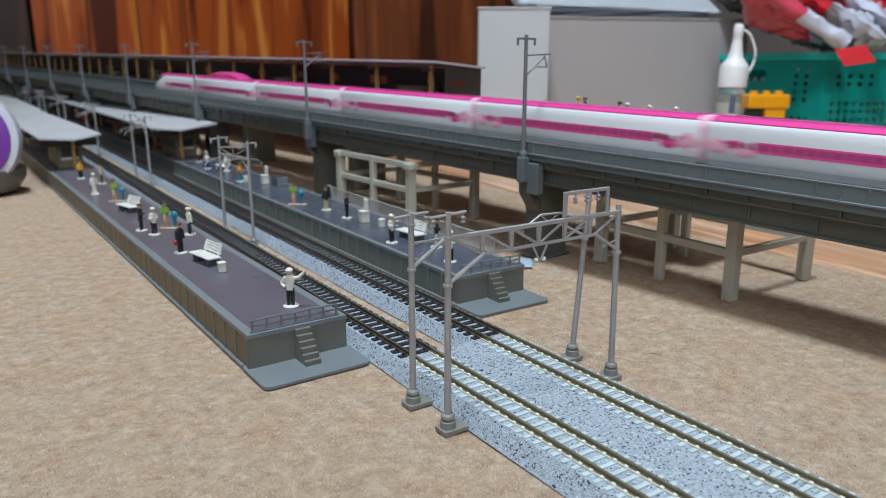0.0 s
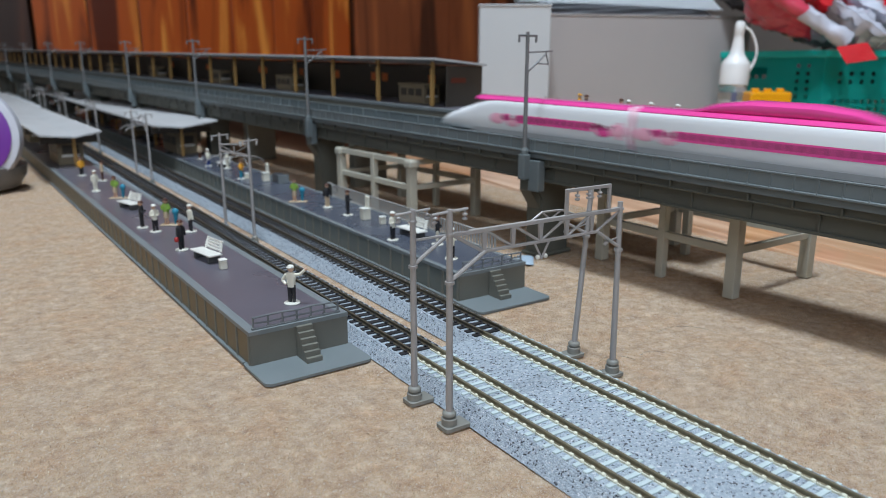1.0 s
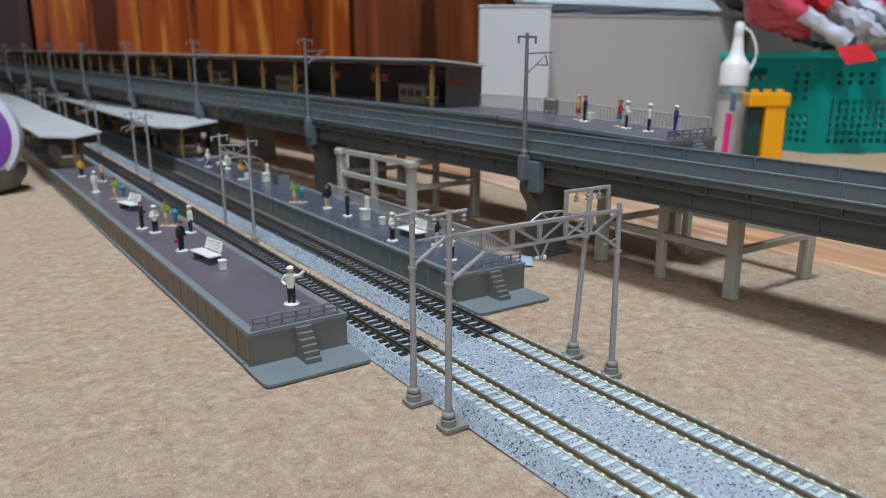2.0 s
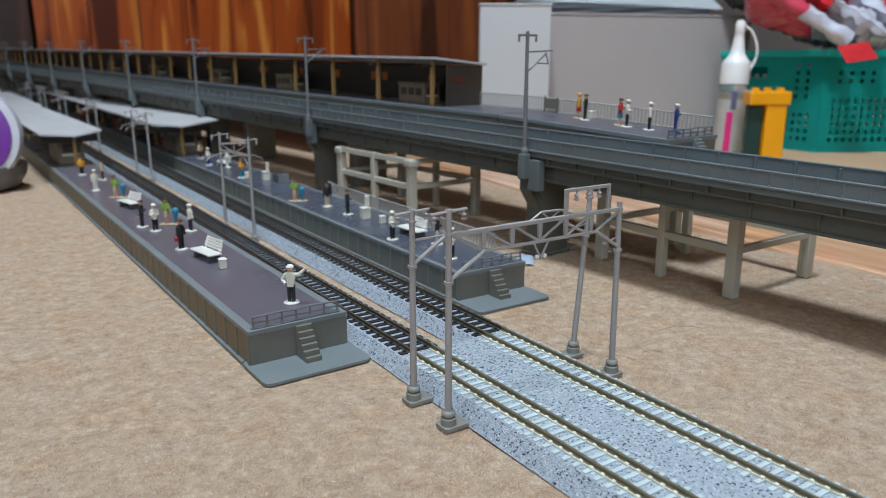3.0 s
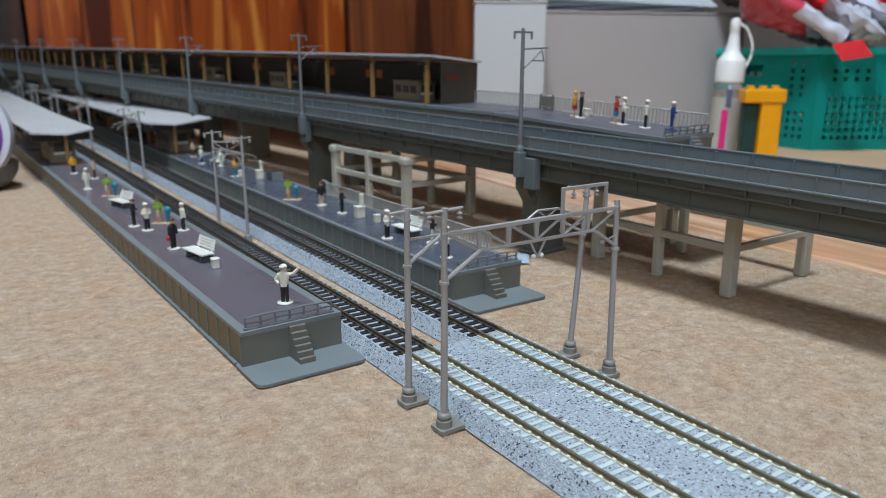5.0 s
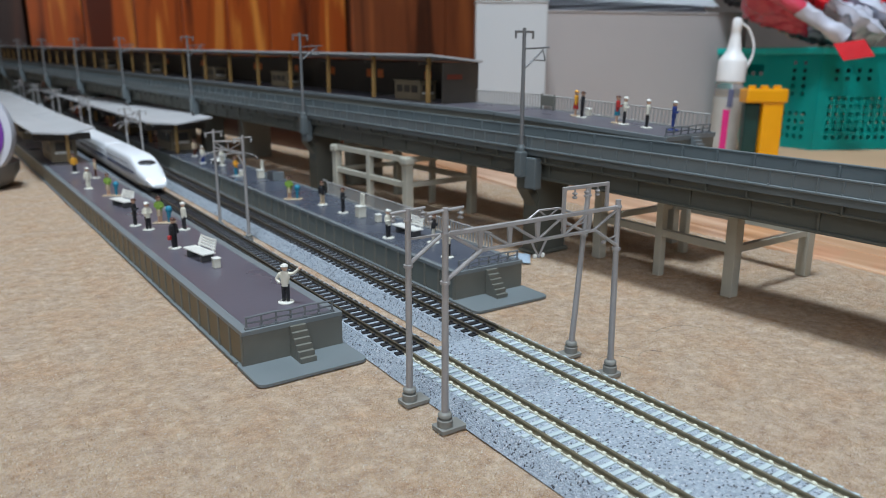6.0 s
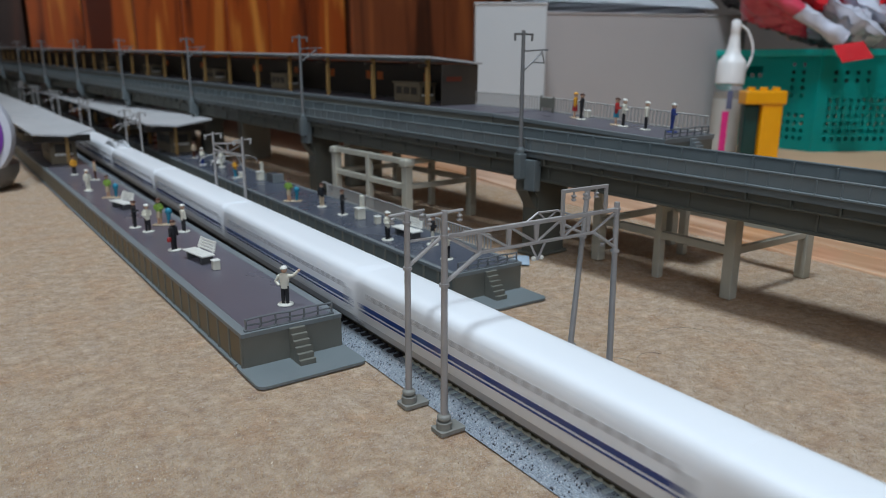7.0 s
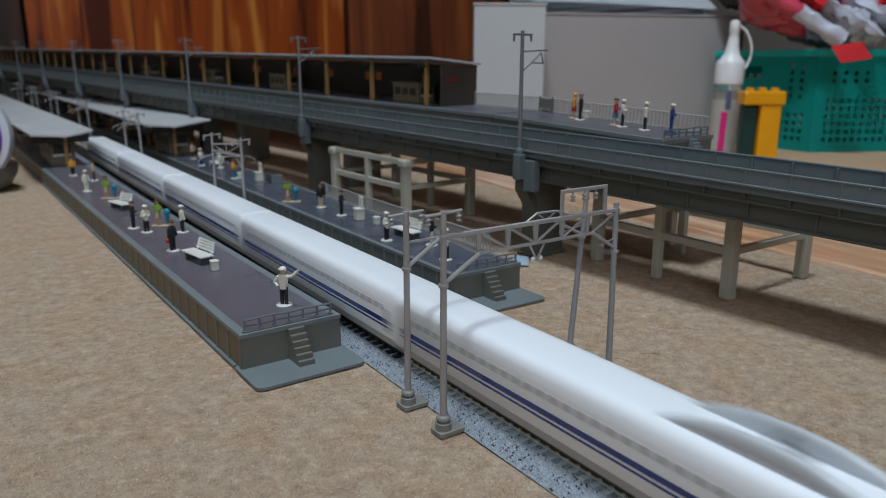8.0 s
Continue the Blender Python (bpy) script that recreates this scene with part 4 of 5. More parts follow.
# second platform
figure(P(47.2, 119, PH, 0, 0, -20), IVORY, BLACK, WHITE_PLASTIC, BASE_WHITE, "plastic figure in ivory jacket near the railing", "front")
figure(P(57.4, 147, PH, 0, 0, 60), BLACK, IVORY, HAIR, BASE_WHITE, "plastic figure in black jacket with pale trousers", "front")
figure(P(43, 169.5, PH, 0, 0, 20), IVORY, BLACK, WHITE_PLASTIC, BASE_WHITE, "plastic figure in ivory jacket beside the bench", "front")
figure(P(52.5, 243, PH, 0, 0, 40), BLACK, BLACK, HAIR, BASE_WHITE, "dark-suited plastic figure on a white disc", "front")
figure(P(52.8, 274, PH, 0, 0, 0), BLACK, CREAM, HAIR, BASE_WHITE, "plastic figure in dark top and tan trousers")
figure(P(42.4, 305, PH, 0, 0, -30), GREEN, CREAM, HAIR, CREAM, "plastic figure in green top beside a blue bag", "front", TEAL_BLUE, skirt=True, wide=True)
figure(P(46, 427, PH, 0, 0, 30), YELLOW, TEAL_BLUE, HAIR, BASE_WHITE, "plastic figure in yellow coat and blue trousers", "front")
figure(P(56, 495, PH, 0, 0, 30), IVORY, IVORY, WHITE_PLASTIC, BASE_WHITE, "pale plastic figure on a white disc", "front")
figure(P(46, 520, PH, 0, 0, 30), IVORY, NAVY, WHITE_PLASTIC, BASE_WHITE, "plastic figure in white top and blue trousers", "front", width=1.3)
figure(P(54, 575, PH, 0, 0, 30), CREAM, HAIR, HAIR, BASE_WHITE, "pale plastic figure near the canopy")
# elevated platform
EH = 70.05
for x, y, args in ((29.8, 17, (NAVY, NAVY, WHITE_PLASTIC, NAVY, "plastic figure in dark blue uniform on a blue disc", "front")),
                   (24.4, 30.6, (IVORY, BLACK, WHITE_PLASTIC, BASE_WHITE, "plastic figure in ivory jacket and white cap")),
                   (25, 47, (IVORY, BLACK, WHITE_PLASTIC, BASE_WHITE, "plastic figure in ivory jacket and white cap", "front")),
                   (27, 54, (RED, TEAL_BLUE, HAIR, CREAM, "plastic figure in red top and teal skirt", "front", None, "model figures", True)),
                   (29, 83, (BLACK, BLACK, HAIR, BASE_WHITE, "dark-suited plastic figure on a white disc")),
                   (32, 91, (YELLOW, RED, YELLOW, CREAM, "plastic figure in yellow top and red skirt", "down", None, "model figures", True))):
    figure(EP @ E_NEAR @ P(x, y, 0.02, 0, 0, 30), *args)


def bench(m, label="white slatted plastic platform bench"):
    th = empty("bench", m, label, "bench", "platform benches")
    for i in range(4):
        part("seat_slat", box(BM(), -4.2 + i * 1.75, -2.7 + i * 1.75, -10.5, 10.5, 3.6, 4.4, 0.15), WHITE_PLASTIC, th)
    for i in range(4):
        w = 8.9 - 0.25 * i
        part("back_slat", box(BM(), 2.9 + i * 0.42, 3.5 + i * 0.42, -w, w, 4.8 + i * 1.3, 5.9 + i * 1.3, 0.15), WHITE_PLASTIC, th)
    for y in (-7.0, 7.0):
        part("leg", box(BM(), -3.6, 2.8, y - 0.8, y + 0.8, 0.05, 3.6, 0.2), DARK_LEG, th, "dark bench foot")
        part("back_stay", rod(BM(), (2.6, y, 3.5), (4.6, y, 10.0), 0.5, seg=6), WHITE_PLASTIC, th)
    return th


DARK_LEG = mat("bench_foot", (0.084, 0.084, 0.084), 0.5)
bench(P(-53, 185, PH, 0, 0, 10))
bench(P(-57.5, 345, PH, 0, 0, 14))
bench(P(57.5, 172, PH, 0, 0, 4))
bench(P(56, 505, PH))


def stairwell_cover(m):
    """A low dark-grey hood over a stair opening, its top sloping down to one end."""
    th = empty("stairwell_hood", m, "dark grey sloping hood over a platform stair", "stair hood")
    part("hood", sweep(BM(), [(-4, 0.05), (4, 0.05), (4, 6.0), (3, 6.6), (-4, 6.6)], -10, 4), PLAT_DARK, th, "dark grey shell")
    part("slope", slab(BM(), [(-4, 4.1), (4, 4.1), (4, 16), (-4, 16)], 0.05, 1.0), PLAT_EDGE, th)
    part("rim", box(BM(), -4.5, 4.5, -11.2, -10.1, 0.05, 7.2, 0.2), PLAT_EDGE, th)
    return th


PLAT_DARK = mat("stair_hood_grey", (0.0504, 0.0554, 0.0672), 0.45, 0, 0.1, 60)
stairwell_cover(P(66, 395, PH, 0, 0, 0))


def litter_bin(m):
    th = empty("litter_bin", m, "small cream plastic litter bin with a lid", "bin", "platform litter bins")
    part("body", box(BM(), -1.7, 1.7, -1.7, 1.7, 0.05, 4.2, 0.35), IVORY, th)
    part("lid", box(BM(), -1.9, 1.9, -1.9, 1.9, 4.2, 5.0, 0.35), WHITE_PLASTIC, th)
    return th


litter_bin(P(-52, 164, PH))
litter_bin(P(58.2, 208, PH))
litter_bin(P(50, 425, PH))
litter_bin(EP @ E_NEAR @ P(41, 88, 0.02))


def water_stand(m):
    th = empty("drinks_stand", m, "cream plastic drinks stand with upright back", "kiosk", "drinks stands")
    part("base", box(BM(), -2.6, 2.6, -2.6, 2.6, 0.05, 6.5, 0.3), IVORY, th)
    part("basin", box(BM(), -2.9, 2.9, -2.9, 2.9, 6.5, 7.4, 0.3), WHITE_PLASTIC, th)
    part("back", box(BM(), 0.8, 2.4, -2.2, 2.2, 7.4, 14.5, 0.4), IVORY, th)
    return th


water_stand(P(56, 226, PH))
water_stand(P(59, 405, PH))

# ---------- the room's things behind the railway ----------
CARTON = mat("grey_card", (0.395, 0.361, 0.353), 0.75, 0, 0.05, 5)
CARTON_WHITE = mat("white_card", (0.51, 0.525, 0.535), 0.7, 0, 0.05, 4)
TEAL = mat("teal_plastic", (0.0, 0.46, 0.41), 0.35, 0, 0.08, 12, coat=0.2)
AMBER = mat("amber_plastic", (0.85, 0.36, 0.0), 0.35, 0, 0.08, 20, coat=0.2)
BOTTLE_WHITE = mat("bottle_white", (0.80, 0.80, 0.80), 0.35, 0, 0.03, 20)
BOTTLE_CLEAR = mat("bottle_clear", (0.80, 0.80, 0.82), 0.15, 0, 0.02, 20, trans=0.85)
GLUE = mat("bottle_contents", (0.462, 0.378, 0.252), 0.5, 0, 0.05, 20)
LABEL_WHITE = mat("label_white", (0.437, 0.42, 0.386), 0.6, 0, 0.06, 60)
MAGENTA = mat("label_magenta", (0.70, 0.02, 0.20), 0.5)
SLATE = mat("label_slate", (0.101, 0.109, 0.185), 0.5)
PAPER = mat("white_paper", (0.78, 0.80, 0.84), 0.7, 0, 0.03, 6)
BAG_RED = mat("red_packet", (0.62, 0.02, 0.03), 0.12, 0, 0.15, 25, coat=0.9, bump=0.8, bump_scale=120)
BAG_PINK = mat("pink_packet", (0.62, 0.06, 0.11), 0.22, 0, 0.15, 25, coat=0.5, bump=0.5, bump_scale=120)
BAG_WHITE = mat("white_packet", (0.58, 0.60, 0.70), 0.10, 0, 0.20, 40, coat=0.9, bump=0.9, bump_scale=120)
BAG_DARK = mat("dark_packet", (0.020, 0.018, 0.022), 0.35, 0, 0.2, 25, coat=0.2)
TAN_FLOOR = mat("tan_floor", (0.50, 0.33, 0.20), 0.7, 0, 0.06, 6)
PURPLE = mat("purple_plastic", (0.16, 0.03, 0.30), 0.35, 0, 0.05, 40, coat=0.3)
TOY_GREY = mat("toy_grey", (0.168, 0.168, 0.172), 0.45, 0, 0.06, 40)
TOY_WHITE = mat("toy_white", (0.55, 0.56, 0.62), 0.35, 0, 0.04, 40)
ORANGE_WOOD = wood_material("orange_wood", (0.12, 0.018, 0.003), (0.55, 0.105, 0.013), (0.95, 0.36, 0.06), 0.8, "z", 0.35, 0.3)
BROWN_WOOD = wood_material("brown_wood", (0.09, 0.026, 0.010), (0.32, 0.088, 0.030), (0.52, 0.155, 0.045), 0.6, "z", 0.4, 0.3)
DARK_WOOD = wood_material("dark_wood", (0.035, 0.012, 0.006), (0.085, 0.027, 0.012), (0.14, 0.05, 0.02), 0.6, "z", 0.45, 0.2)


def carton(m, w, d, h, material, label):
    th = empty("carton", m, label, "box")
    part("body", box(BM(), 0, w, 0, d, 0.1, h, 1.0), material, th)
    part("lid_rim", box(BM(), -1.5, w + 1.5, -1.5, d + 1.5, h - 1.0, h + 1.5, 0.8), material, th)
    return th


carton(P(560, 661, -8.9, 0, 0, -22), 345, 160, 183, CARTON, "large grey cardboard box on the floor")
carton(P(459.5, 655, -8.9, 0, 0, -33.9), 96, 40, 191, CARTON_WHITE, "white cardboard box standing on the floor")


def paper_stack():
    th = empty("paper_stack", P(585, 735, 176, 26, 0, -22), "loose white papers heaped on the grey box", "papers")
    for i in range(9):
        bm = BM()
        nx, ny = 10, 6
        w, d = random.uniform(240, 320), 120
        g = []
        cx, cz, k = random.uniform(-5, 30), 2 + i * 3.2, random.uniform(4, 12)
        for j in range(ny + 1):
            g.append([bm.verts.new((cx + w * a / nx, d * j / ny - 20, cz + k * math.sin(3.0 * a / nx + i) * 0.6 + 0.18 * k * (a / nx) * j)) for a in range(nx + 1)])
        for j in range(ny):
            for a in range(nx):
                bm.faces.new((g[j][a], g[j][a + 1], g[j + 1][a + 1], g[j + 1][a]))
        bmesh.ops.solidify(bm, geom=bm.faces[:], thickness=0.6)
        part("sheet", bm, PAPER, th, smooth=True)


paper_stack()


def perforated_wall(w, h, holes_from, holes_to, cell=7.0, thick=2.2, dots=None, slot=None):
    """A plastic wall of square cells with gaps left where the holes are."""
    bm = BM()
    nx, nz = int(w / cell), int(h / cell)
    grid = {}

    def v(i, j):
        if (i, j) not in grid:
            grid[(i, j)] = bm.verts.new((w * i / nx, 0, h * j / nz))
        return grid[(i, j)]

    for i in range(nx):
        for j in range(nz):
            u = j / nz
            hole = holes_from <= u < holes_to and i % 2 == 1 and j % 2 == 1 and 1 < i < nx - 1
            if dots and dots[0] <= u < dots[1] and i % 3 == 1 and j % 2 == 0 and dots[2] < i / nx < dots[3]:
                hole = True
            if slot and slot[0] <= i / nx < slot[1] and slot[2] <= u < slot[3]:
                hole = True
            if not hole:
                bm.faces.new((v(i, j), v(i + 1, j), v(i + 1, j + 1), v(i, j + 1)))
    bmesh.ops.solidify(bm, geom=bm.faces[:], thickness=thick)
    return bm


def basket():
    th = empty("basket", P(789, 358, -8.5, 0, 0, -28), "teal perforated plastic basket full of packets", "basket")
    w, d, h = 330.0, 168.0, 130.0
    a = part("front_panel", perforated_wall(w, h, 0.10, 0.52, 5.0, dots=(0.62, 0.84, 0.04, 0.24)), TEAL, th)
    a.matrix_basis = P(0, 0, 0)
    b = part("end_panel", perforated_wall(d, h, 0.10, 0.40, 5.0, dots=(0.5, 0.86, 0.06, 0.3), slot=(0.50, 0.78, 0.70, 0.84)), TEAL, th)
    b.matrix_basis = P(0, 0, 0, 0, 0, 112)
    c = part("back_panel", perforated_wall(w, h, 0.12, 0.72, 6.0), TEAL, th)
    c.matrix_basis = P(d * math.cos(radians(112)), d * math.sin(radians(112)), 0)
    part("rim", box(BM(), -2.5, w, -4, 1.5, h - 7, h + 2, 1.2, 2), TEAL, th)
    e = part("rim", box(BM(), -2, d, -2, 3.5, h - 7, h + 2, 1.2, 2), TEAL, th)
    e.matrix_basis = P(0, 0, 0, 0, 0, 112)
    part("bottom", slab(BM(), [(2, 2), (w, 2), (w + d * math.cos(radians(112)), d * 0.92), (d * math.cos(radians(112)), d * 0.92)], 1, 4), TEAL, th)


basket()


def packet(m, w, l, t, material, label, sub=22):
    """A crumpled plastic packet: a pillow with creases."""
    bm = BM()
    bmesh.ops.create_grid(bm, x_segments=sub, y_segments=sub, size=1)
    seed = Vector((m.translation.x * 90, m.translation.y * 90, m.translation.z * 90))
    top = list(bm.verts)
    for q in top:
        x, y = q.co.x, q.co.y
        e = max(0.0, (1 - x * x) * (1 - y * y)) ** 0.45
        q.co = Vector((x * w / 2, y * l / 2, e * t / 2 * (1 + 0.5 * noise.noise(Vector((x * 2.5, y * 2.5, 0)) + seed) - 0.9 * abs(noise.noise(Vector((x * 5, y * 5, 7)) + seed)))))
    r = bmesh.ops.duplicate(bm, geom=bm.faces[:])
    for q in [g for g in r["geom"] if isinstance(g, bmesh.types.BMVert)]:
        q.co.z = -q.co.z * 0.9 - 0.4
    for q in bm.verts:
        q.co += Vector((noise.noise(q.co * 0.05 + seed), noise.noise(q.co * 0.05 - seed), noise.noise(q.co * 0.07 + seed * 2))) * (0.05 * w)
    ob = part("packet", bm, material, None, smooth=True)
    ob.matrix_basis = m
    return tagged(ob, label, "packet", "packets heaped in the basket")


for x, y, z, rx, ry, rz, w, l, t, material, label in (
        (885, 425, 92, 8, 4, 20, 110, 90, 50, BAG_DARK, "dark crumpled plastic packet"),
        (970, 370, 92, 4, 4, 60, 120, 110, 60, BAG_DARK, "dark crumpled plastic packet"),
        (822, 452, 162, 25, 10, -20, 70, 60, 24, BAG_DARK, "dark crumpled plastic packet"),
        (770, 420, 168, 20, 30, 30, 70, 90, 24, BAG_PINK, "crumpled pink and clear packet"),
        (845, 405, 178, 30, 20, 10, 80, 100, 26, BAG_RED, "crumpled red plastic packet"),
        (830, 350, 152, 35, 10, 40, 90, 80, 34, BAG_WHITE, "crumpled clear-white plastic packet"),
        (880, 345, 168, 30, 5, 20, 110, 80, 30, BAG_WHITE, "crumpled clear-white plastic packet"),
        (868, 330, 186, 40, -15, 0, 70, 16, 8, BAG_RED, "red printed packet strip"),
        (900, 360, 190, 30, 10, 30, 110, 90, 24, BAG_RED, "crumpled red plastic packet"),
        (860, 520, 190, 15, 10, 0, 90, 80, 26, BAG_DARK, "dark crumpled plastic packet"),
        (935, 420, 205, 20, 0, 10, 160, 100, 40, BAG_PINK, "crumpled pink and clear packet"),
        (905, 430, 146, 10, 0, 20, 130, 100, 40, BAG_WHITE, "crumpled clear-white plastic packet")):
    packet(P(x, y, z, rx, ry, rz), w, l, t, material, label)
for i in range(26):
    u, v = random.random(), random.random()
    material, label = ((BAG_RED, "crumpled red plastic packet"), (BAG_WHITE, "crumpled clear-white plastic packet"), (BAG_DARK, "dark crumpled plastic packet"),
                       (BAG_WHITE, "crumpled clear-white plastic packet"), (BAG_PINK, "crumpled pink and clear packet"))[i % 5]
    packet(P(795 + 190 * u + 20 * v, 440 - 120 * u + 50 * v, 152 + 75 * random.random() * (0.5 + v), random.uniform(-10, 60), random.uniform(-30, 30), random.uniform(0, 180)),
           random.uniform(28, 70), random.uniform(28, 60), random.uniform(10, 22), material, label)


def rolled_film():
    a, b = Vector((718, 402, 196)), Vector((786, 332, 134))
    th = empty("rolled_packet", P(0, 0, 0), "rolled clear film over pink packaging", "packet")
    d = b - a
    for k, (t0, t1, r0, r1, material, label) in enumerate(((0.0, 0.45, 9, 10, BAG_PINK, "pink wrapped end"), (0.44, 1.0, 11, 10, BAG_WHITE, "white film end"))):
        bm = BM()
        rod(bm, a + d * t0, a + d * t1, r0, r1, 18)
        bmesh.ops.subdivide_edges(bm, edges=[e for e in bm.edges if e.calc_length() > 20], cuts=8, use_grid_fill=True)
        for q in bm.verts:
            q.co += Vector((noise.noise(q.co * 0.08), noise.noise(q.co * 0.08 + Vector((5, 0, 0))), noise.noise(q.co * 0.08 + Vector((0, 5, 0))))) * 3.5
        part("wrap", bm, material, th, label, smooth=True)
    bm = slab(BM(), [(-20, -4), (15, -4), (22, 20), (-13, 20)], -0.4, 0.4)
    tag = part("hanging_tag", bm, BAG_RED, th, "red printed tag")
    tag.matrix_basis = look((0.778, 0.318, 0.126), (0.40, -0.02, 0.40)) @ pose(0, 0, 0, 0, 0, 170)


rolled_film()


def glue_bottle():
    th = empty("glue_bottle", P(665, 404, -7.4, 0, 2.0, 0), "white-capped squeeze bottle with magenta label", "bottle")
    part("body", lathe(BM(), [(15.5, 0.1), (17, 1.5), (17, 84), (15.5, 88), (12, 90)], 28), BOTTLE_CLEAR, th, "clear bottle body", smooth=True)
    part("contents", lathe(BM(), [(15.2, 2.2), (15.2, 78)], 24), GLUE, th, "cloudy tan contents", smooth=True)
    lab = part("label", lathe(BM(), [(17.25, 6), (17.25, 70)], 28), LABEL_WHITE, th, "faded paper label", smooth=True)
    bm = BM()
    for i in range(7):
        a0, a1 = radians(200 + i * 3.6), radians(203.6 + i * 3.6)
        vs = [bm.verts.new((17.6 * math.cos(t), 17.6 * math.sin(t), z)) for t, z in ((a0, 6), (a1, 6), (a1, 55), (a0, 55))]
        bm.faces.new(vs)
    bmesh.ops.remove_doubles(bm, verts=bm.verts, dist=0.01)
    part("label_stripe", bm, MAGENTA, lab, "magenta stripe")
    bm = BM()
    for i in range(6):
        a0, a1 = radians(212 + i * 3.6), radians(215.6 + i * 3.6)
        vs = [bm.verts.new((17.6 * math.cos(t), 17.6 * math.sin(t), z)) for t, z in ((a0, 58), (a1, 58), (a1, 80), (a0, 80))]
        bm.faces.new(vs)
    part("label_block", bm, SLATE, lab, "slate block")
    part("cap", lathe(BM(), [(16.0, 88), (17.2, 89), (17.2, 112), (16.2, 116), (12.5, 120), (9.0, 125), (7.6, 133), (6.4, 142), (5.4, 149), (6.0, 150), (6.0, 161), (4.8, 164), (2, 165)], 28), BOTTLE_WHITE, th, "white nozzle cap", smooth=True)
    bm = BM()
    pts = [Vector((11 * math.cos(-0.6) + 13 * math.sin(t * math.pi) * 0.83, (11 * math.sin(-0.6) - 13 * math.sin(t * math.pi) * 0.56), 96 + 62 * t)) for t in [i / 12 for i in range(13)]]
    pts[-1] = Vector((3, -2, 160))
    tube(bm, pts, 1.6)
    part("cap_strap", bm, BOTTLE_WHITE, th, "white strap loop", smooth=True)


glue_bottle()


def amber_stand():
    th = empty("plastic_stand", P(619, 347, -8.5, 0, 0, -34), "amber-yellow plastic bracket stand", "stand")
    part("top", box(BM(), 0, 48, -2, 22, 68, 84, 2.5, 2), AMBER, th)
    part("post", box(BM(), 21, 45, 0, 20, 0.1, 68, 2, 2), AMBER, th)
    part("foot", box(BM(), 4, 50, -2, 26, 0.1, 6, 1.5, 2), AMBER, th)
    for i in range(3):
        part("stud", lathe(BM(), [(4.5, 84), (4.5, 87), (3.8, 87.6)], 14, Matrix.Translation((9 + i * 14.5, 8, 0))), AMBER, th)
    # added block, coloured like the teal basket in shade beside the post
    bm = box(BM(), 3, 20.5, 6, 18, 6.2, 67.5, 1.5)
    part("dark_block", bm, TEAL_SHADED, th, "dark green block standing in for the basket seen in shade")


TEAL_SHADED = mat("teal_in_shade", (0.00672, 0.042, 0.0378), 0.4)
amber_stand()

# added sheet: gives the farther floor the tan it takes in other light
bm = slab(BM(), [(430, 20), (1500, -260), (1600, 700), (520, 900)], -8.9, -7.5)
tagged(part("cardboard_sheet", bm, TAN_FLOOR), "flat tan sheet standing in for the farther floor under different light", "cardboard")


def toy():
    m = look((-0.141, 0.565, 0.048), (-0.33, -0.17, 0.13)) @ pose(0, 0, 0, 0, 180, 0)
    th = empty("toy_capsule", P(0, 0, 0), "round white toy shell with purple face and orange ring", "toy")
    bodies = (("shell", [(2, -30), (30, -28), (41, -14), (44, 4), (42, 10), (37, 11)], TOY_WHITE, "white rounded shell"),
              ("face", [(36.8, 8), (36.5, 12.5), (22, 15)], PURPLE, "glossy purple face"),
              ("ring", [(22, 12), (22, 16), (17, 17)], ORANGE, "orange ring"),
              ("hub", [(16.8, 14), (16, 19), (8, 23), (2, 24)], TOY_GREY, "grey domed hub"))
    for n, prof, material, label in bodies:
        o = part(n, lathe(BM(), prof, 36), material, th, label, smooth=True)
        o.matrix_basis = m
    part("base", lathe(BM(), [(26, 0.2), (36, 3), (43, 14), (44, 22), (40, 24)], 32, Matrix.Translation((-141, 580, 0))), TOY_GREY, th, "grey bowl-shaped base", smooth=True)
    part("top_knob", lathe(BM(), [(9, 72), (9, 86), (7, 90), (2, 91)], 20, Matrix.Translation((-152, 568, 0))), AMBER, th, "yellow knob", smooth=True)


toy()


def cupboard(x0, x1, y, h, doors, material, label):
    th = empty("cupboard", P(0, y, 0), label, "cupboard")
    part("carcass", box(BM(), x0, x1, 22, 500, -8.9, h, 3), DARK_WOOD, th, "dark wooden carcass")
    w = (x1 - x0) / doors
    for i in range(doors):
        d = part("door", box(BM(), x0 + i * w + 2, x0 + (i + 1) * w - 2, 0, 21.5, 40, h - 30, 3, 2), material, th)
    part("plinth", box(BM(), x0, x1, 6, 21, -8.9, 36, 2), DARK_WOOD, th)
    return th


# the vignette at the view's left edge is put into this dark wood
cupboard(-900, 140, 2950, 1700, 3, DARK_WOOD, "tall dark brown wooden cupboard")
cupboard(150, 1425, 2950, 1700, 7, ORANGE_WOOD, "tall cupboard with orange-stained wood grain doors")
cupboard(1432, 2450, 2905, 1700, 2, BROWN_WOOD, "tall dark brown wooden cupboard")


# reddish wood behind the viaduct, its cabinet form added to darken the shaded strip
def low_cabinet():
    th = empty("low_cabinet", P(212, 660, 0, 0, 0, 4.3), "low reddish-brown wooden cabinet, also standing in for shade behind the viaduct", "cabinet")
    part("carcass", box(BM(), 16, 150, 0, 2150, -8.9, 56, 2), DARK_WOOD, th)
    for i in range(6):
        part("panel", box(BM(), 2, 15.5, 8 + i * 355, 352 + i * 355, -4, 52, 2), RED_WOOD, th)
    part("top", box(BM(), 0, 155, -4, 2154, 56.2, 62, 1.5), DARK_WOOD, th)


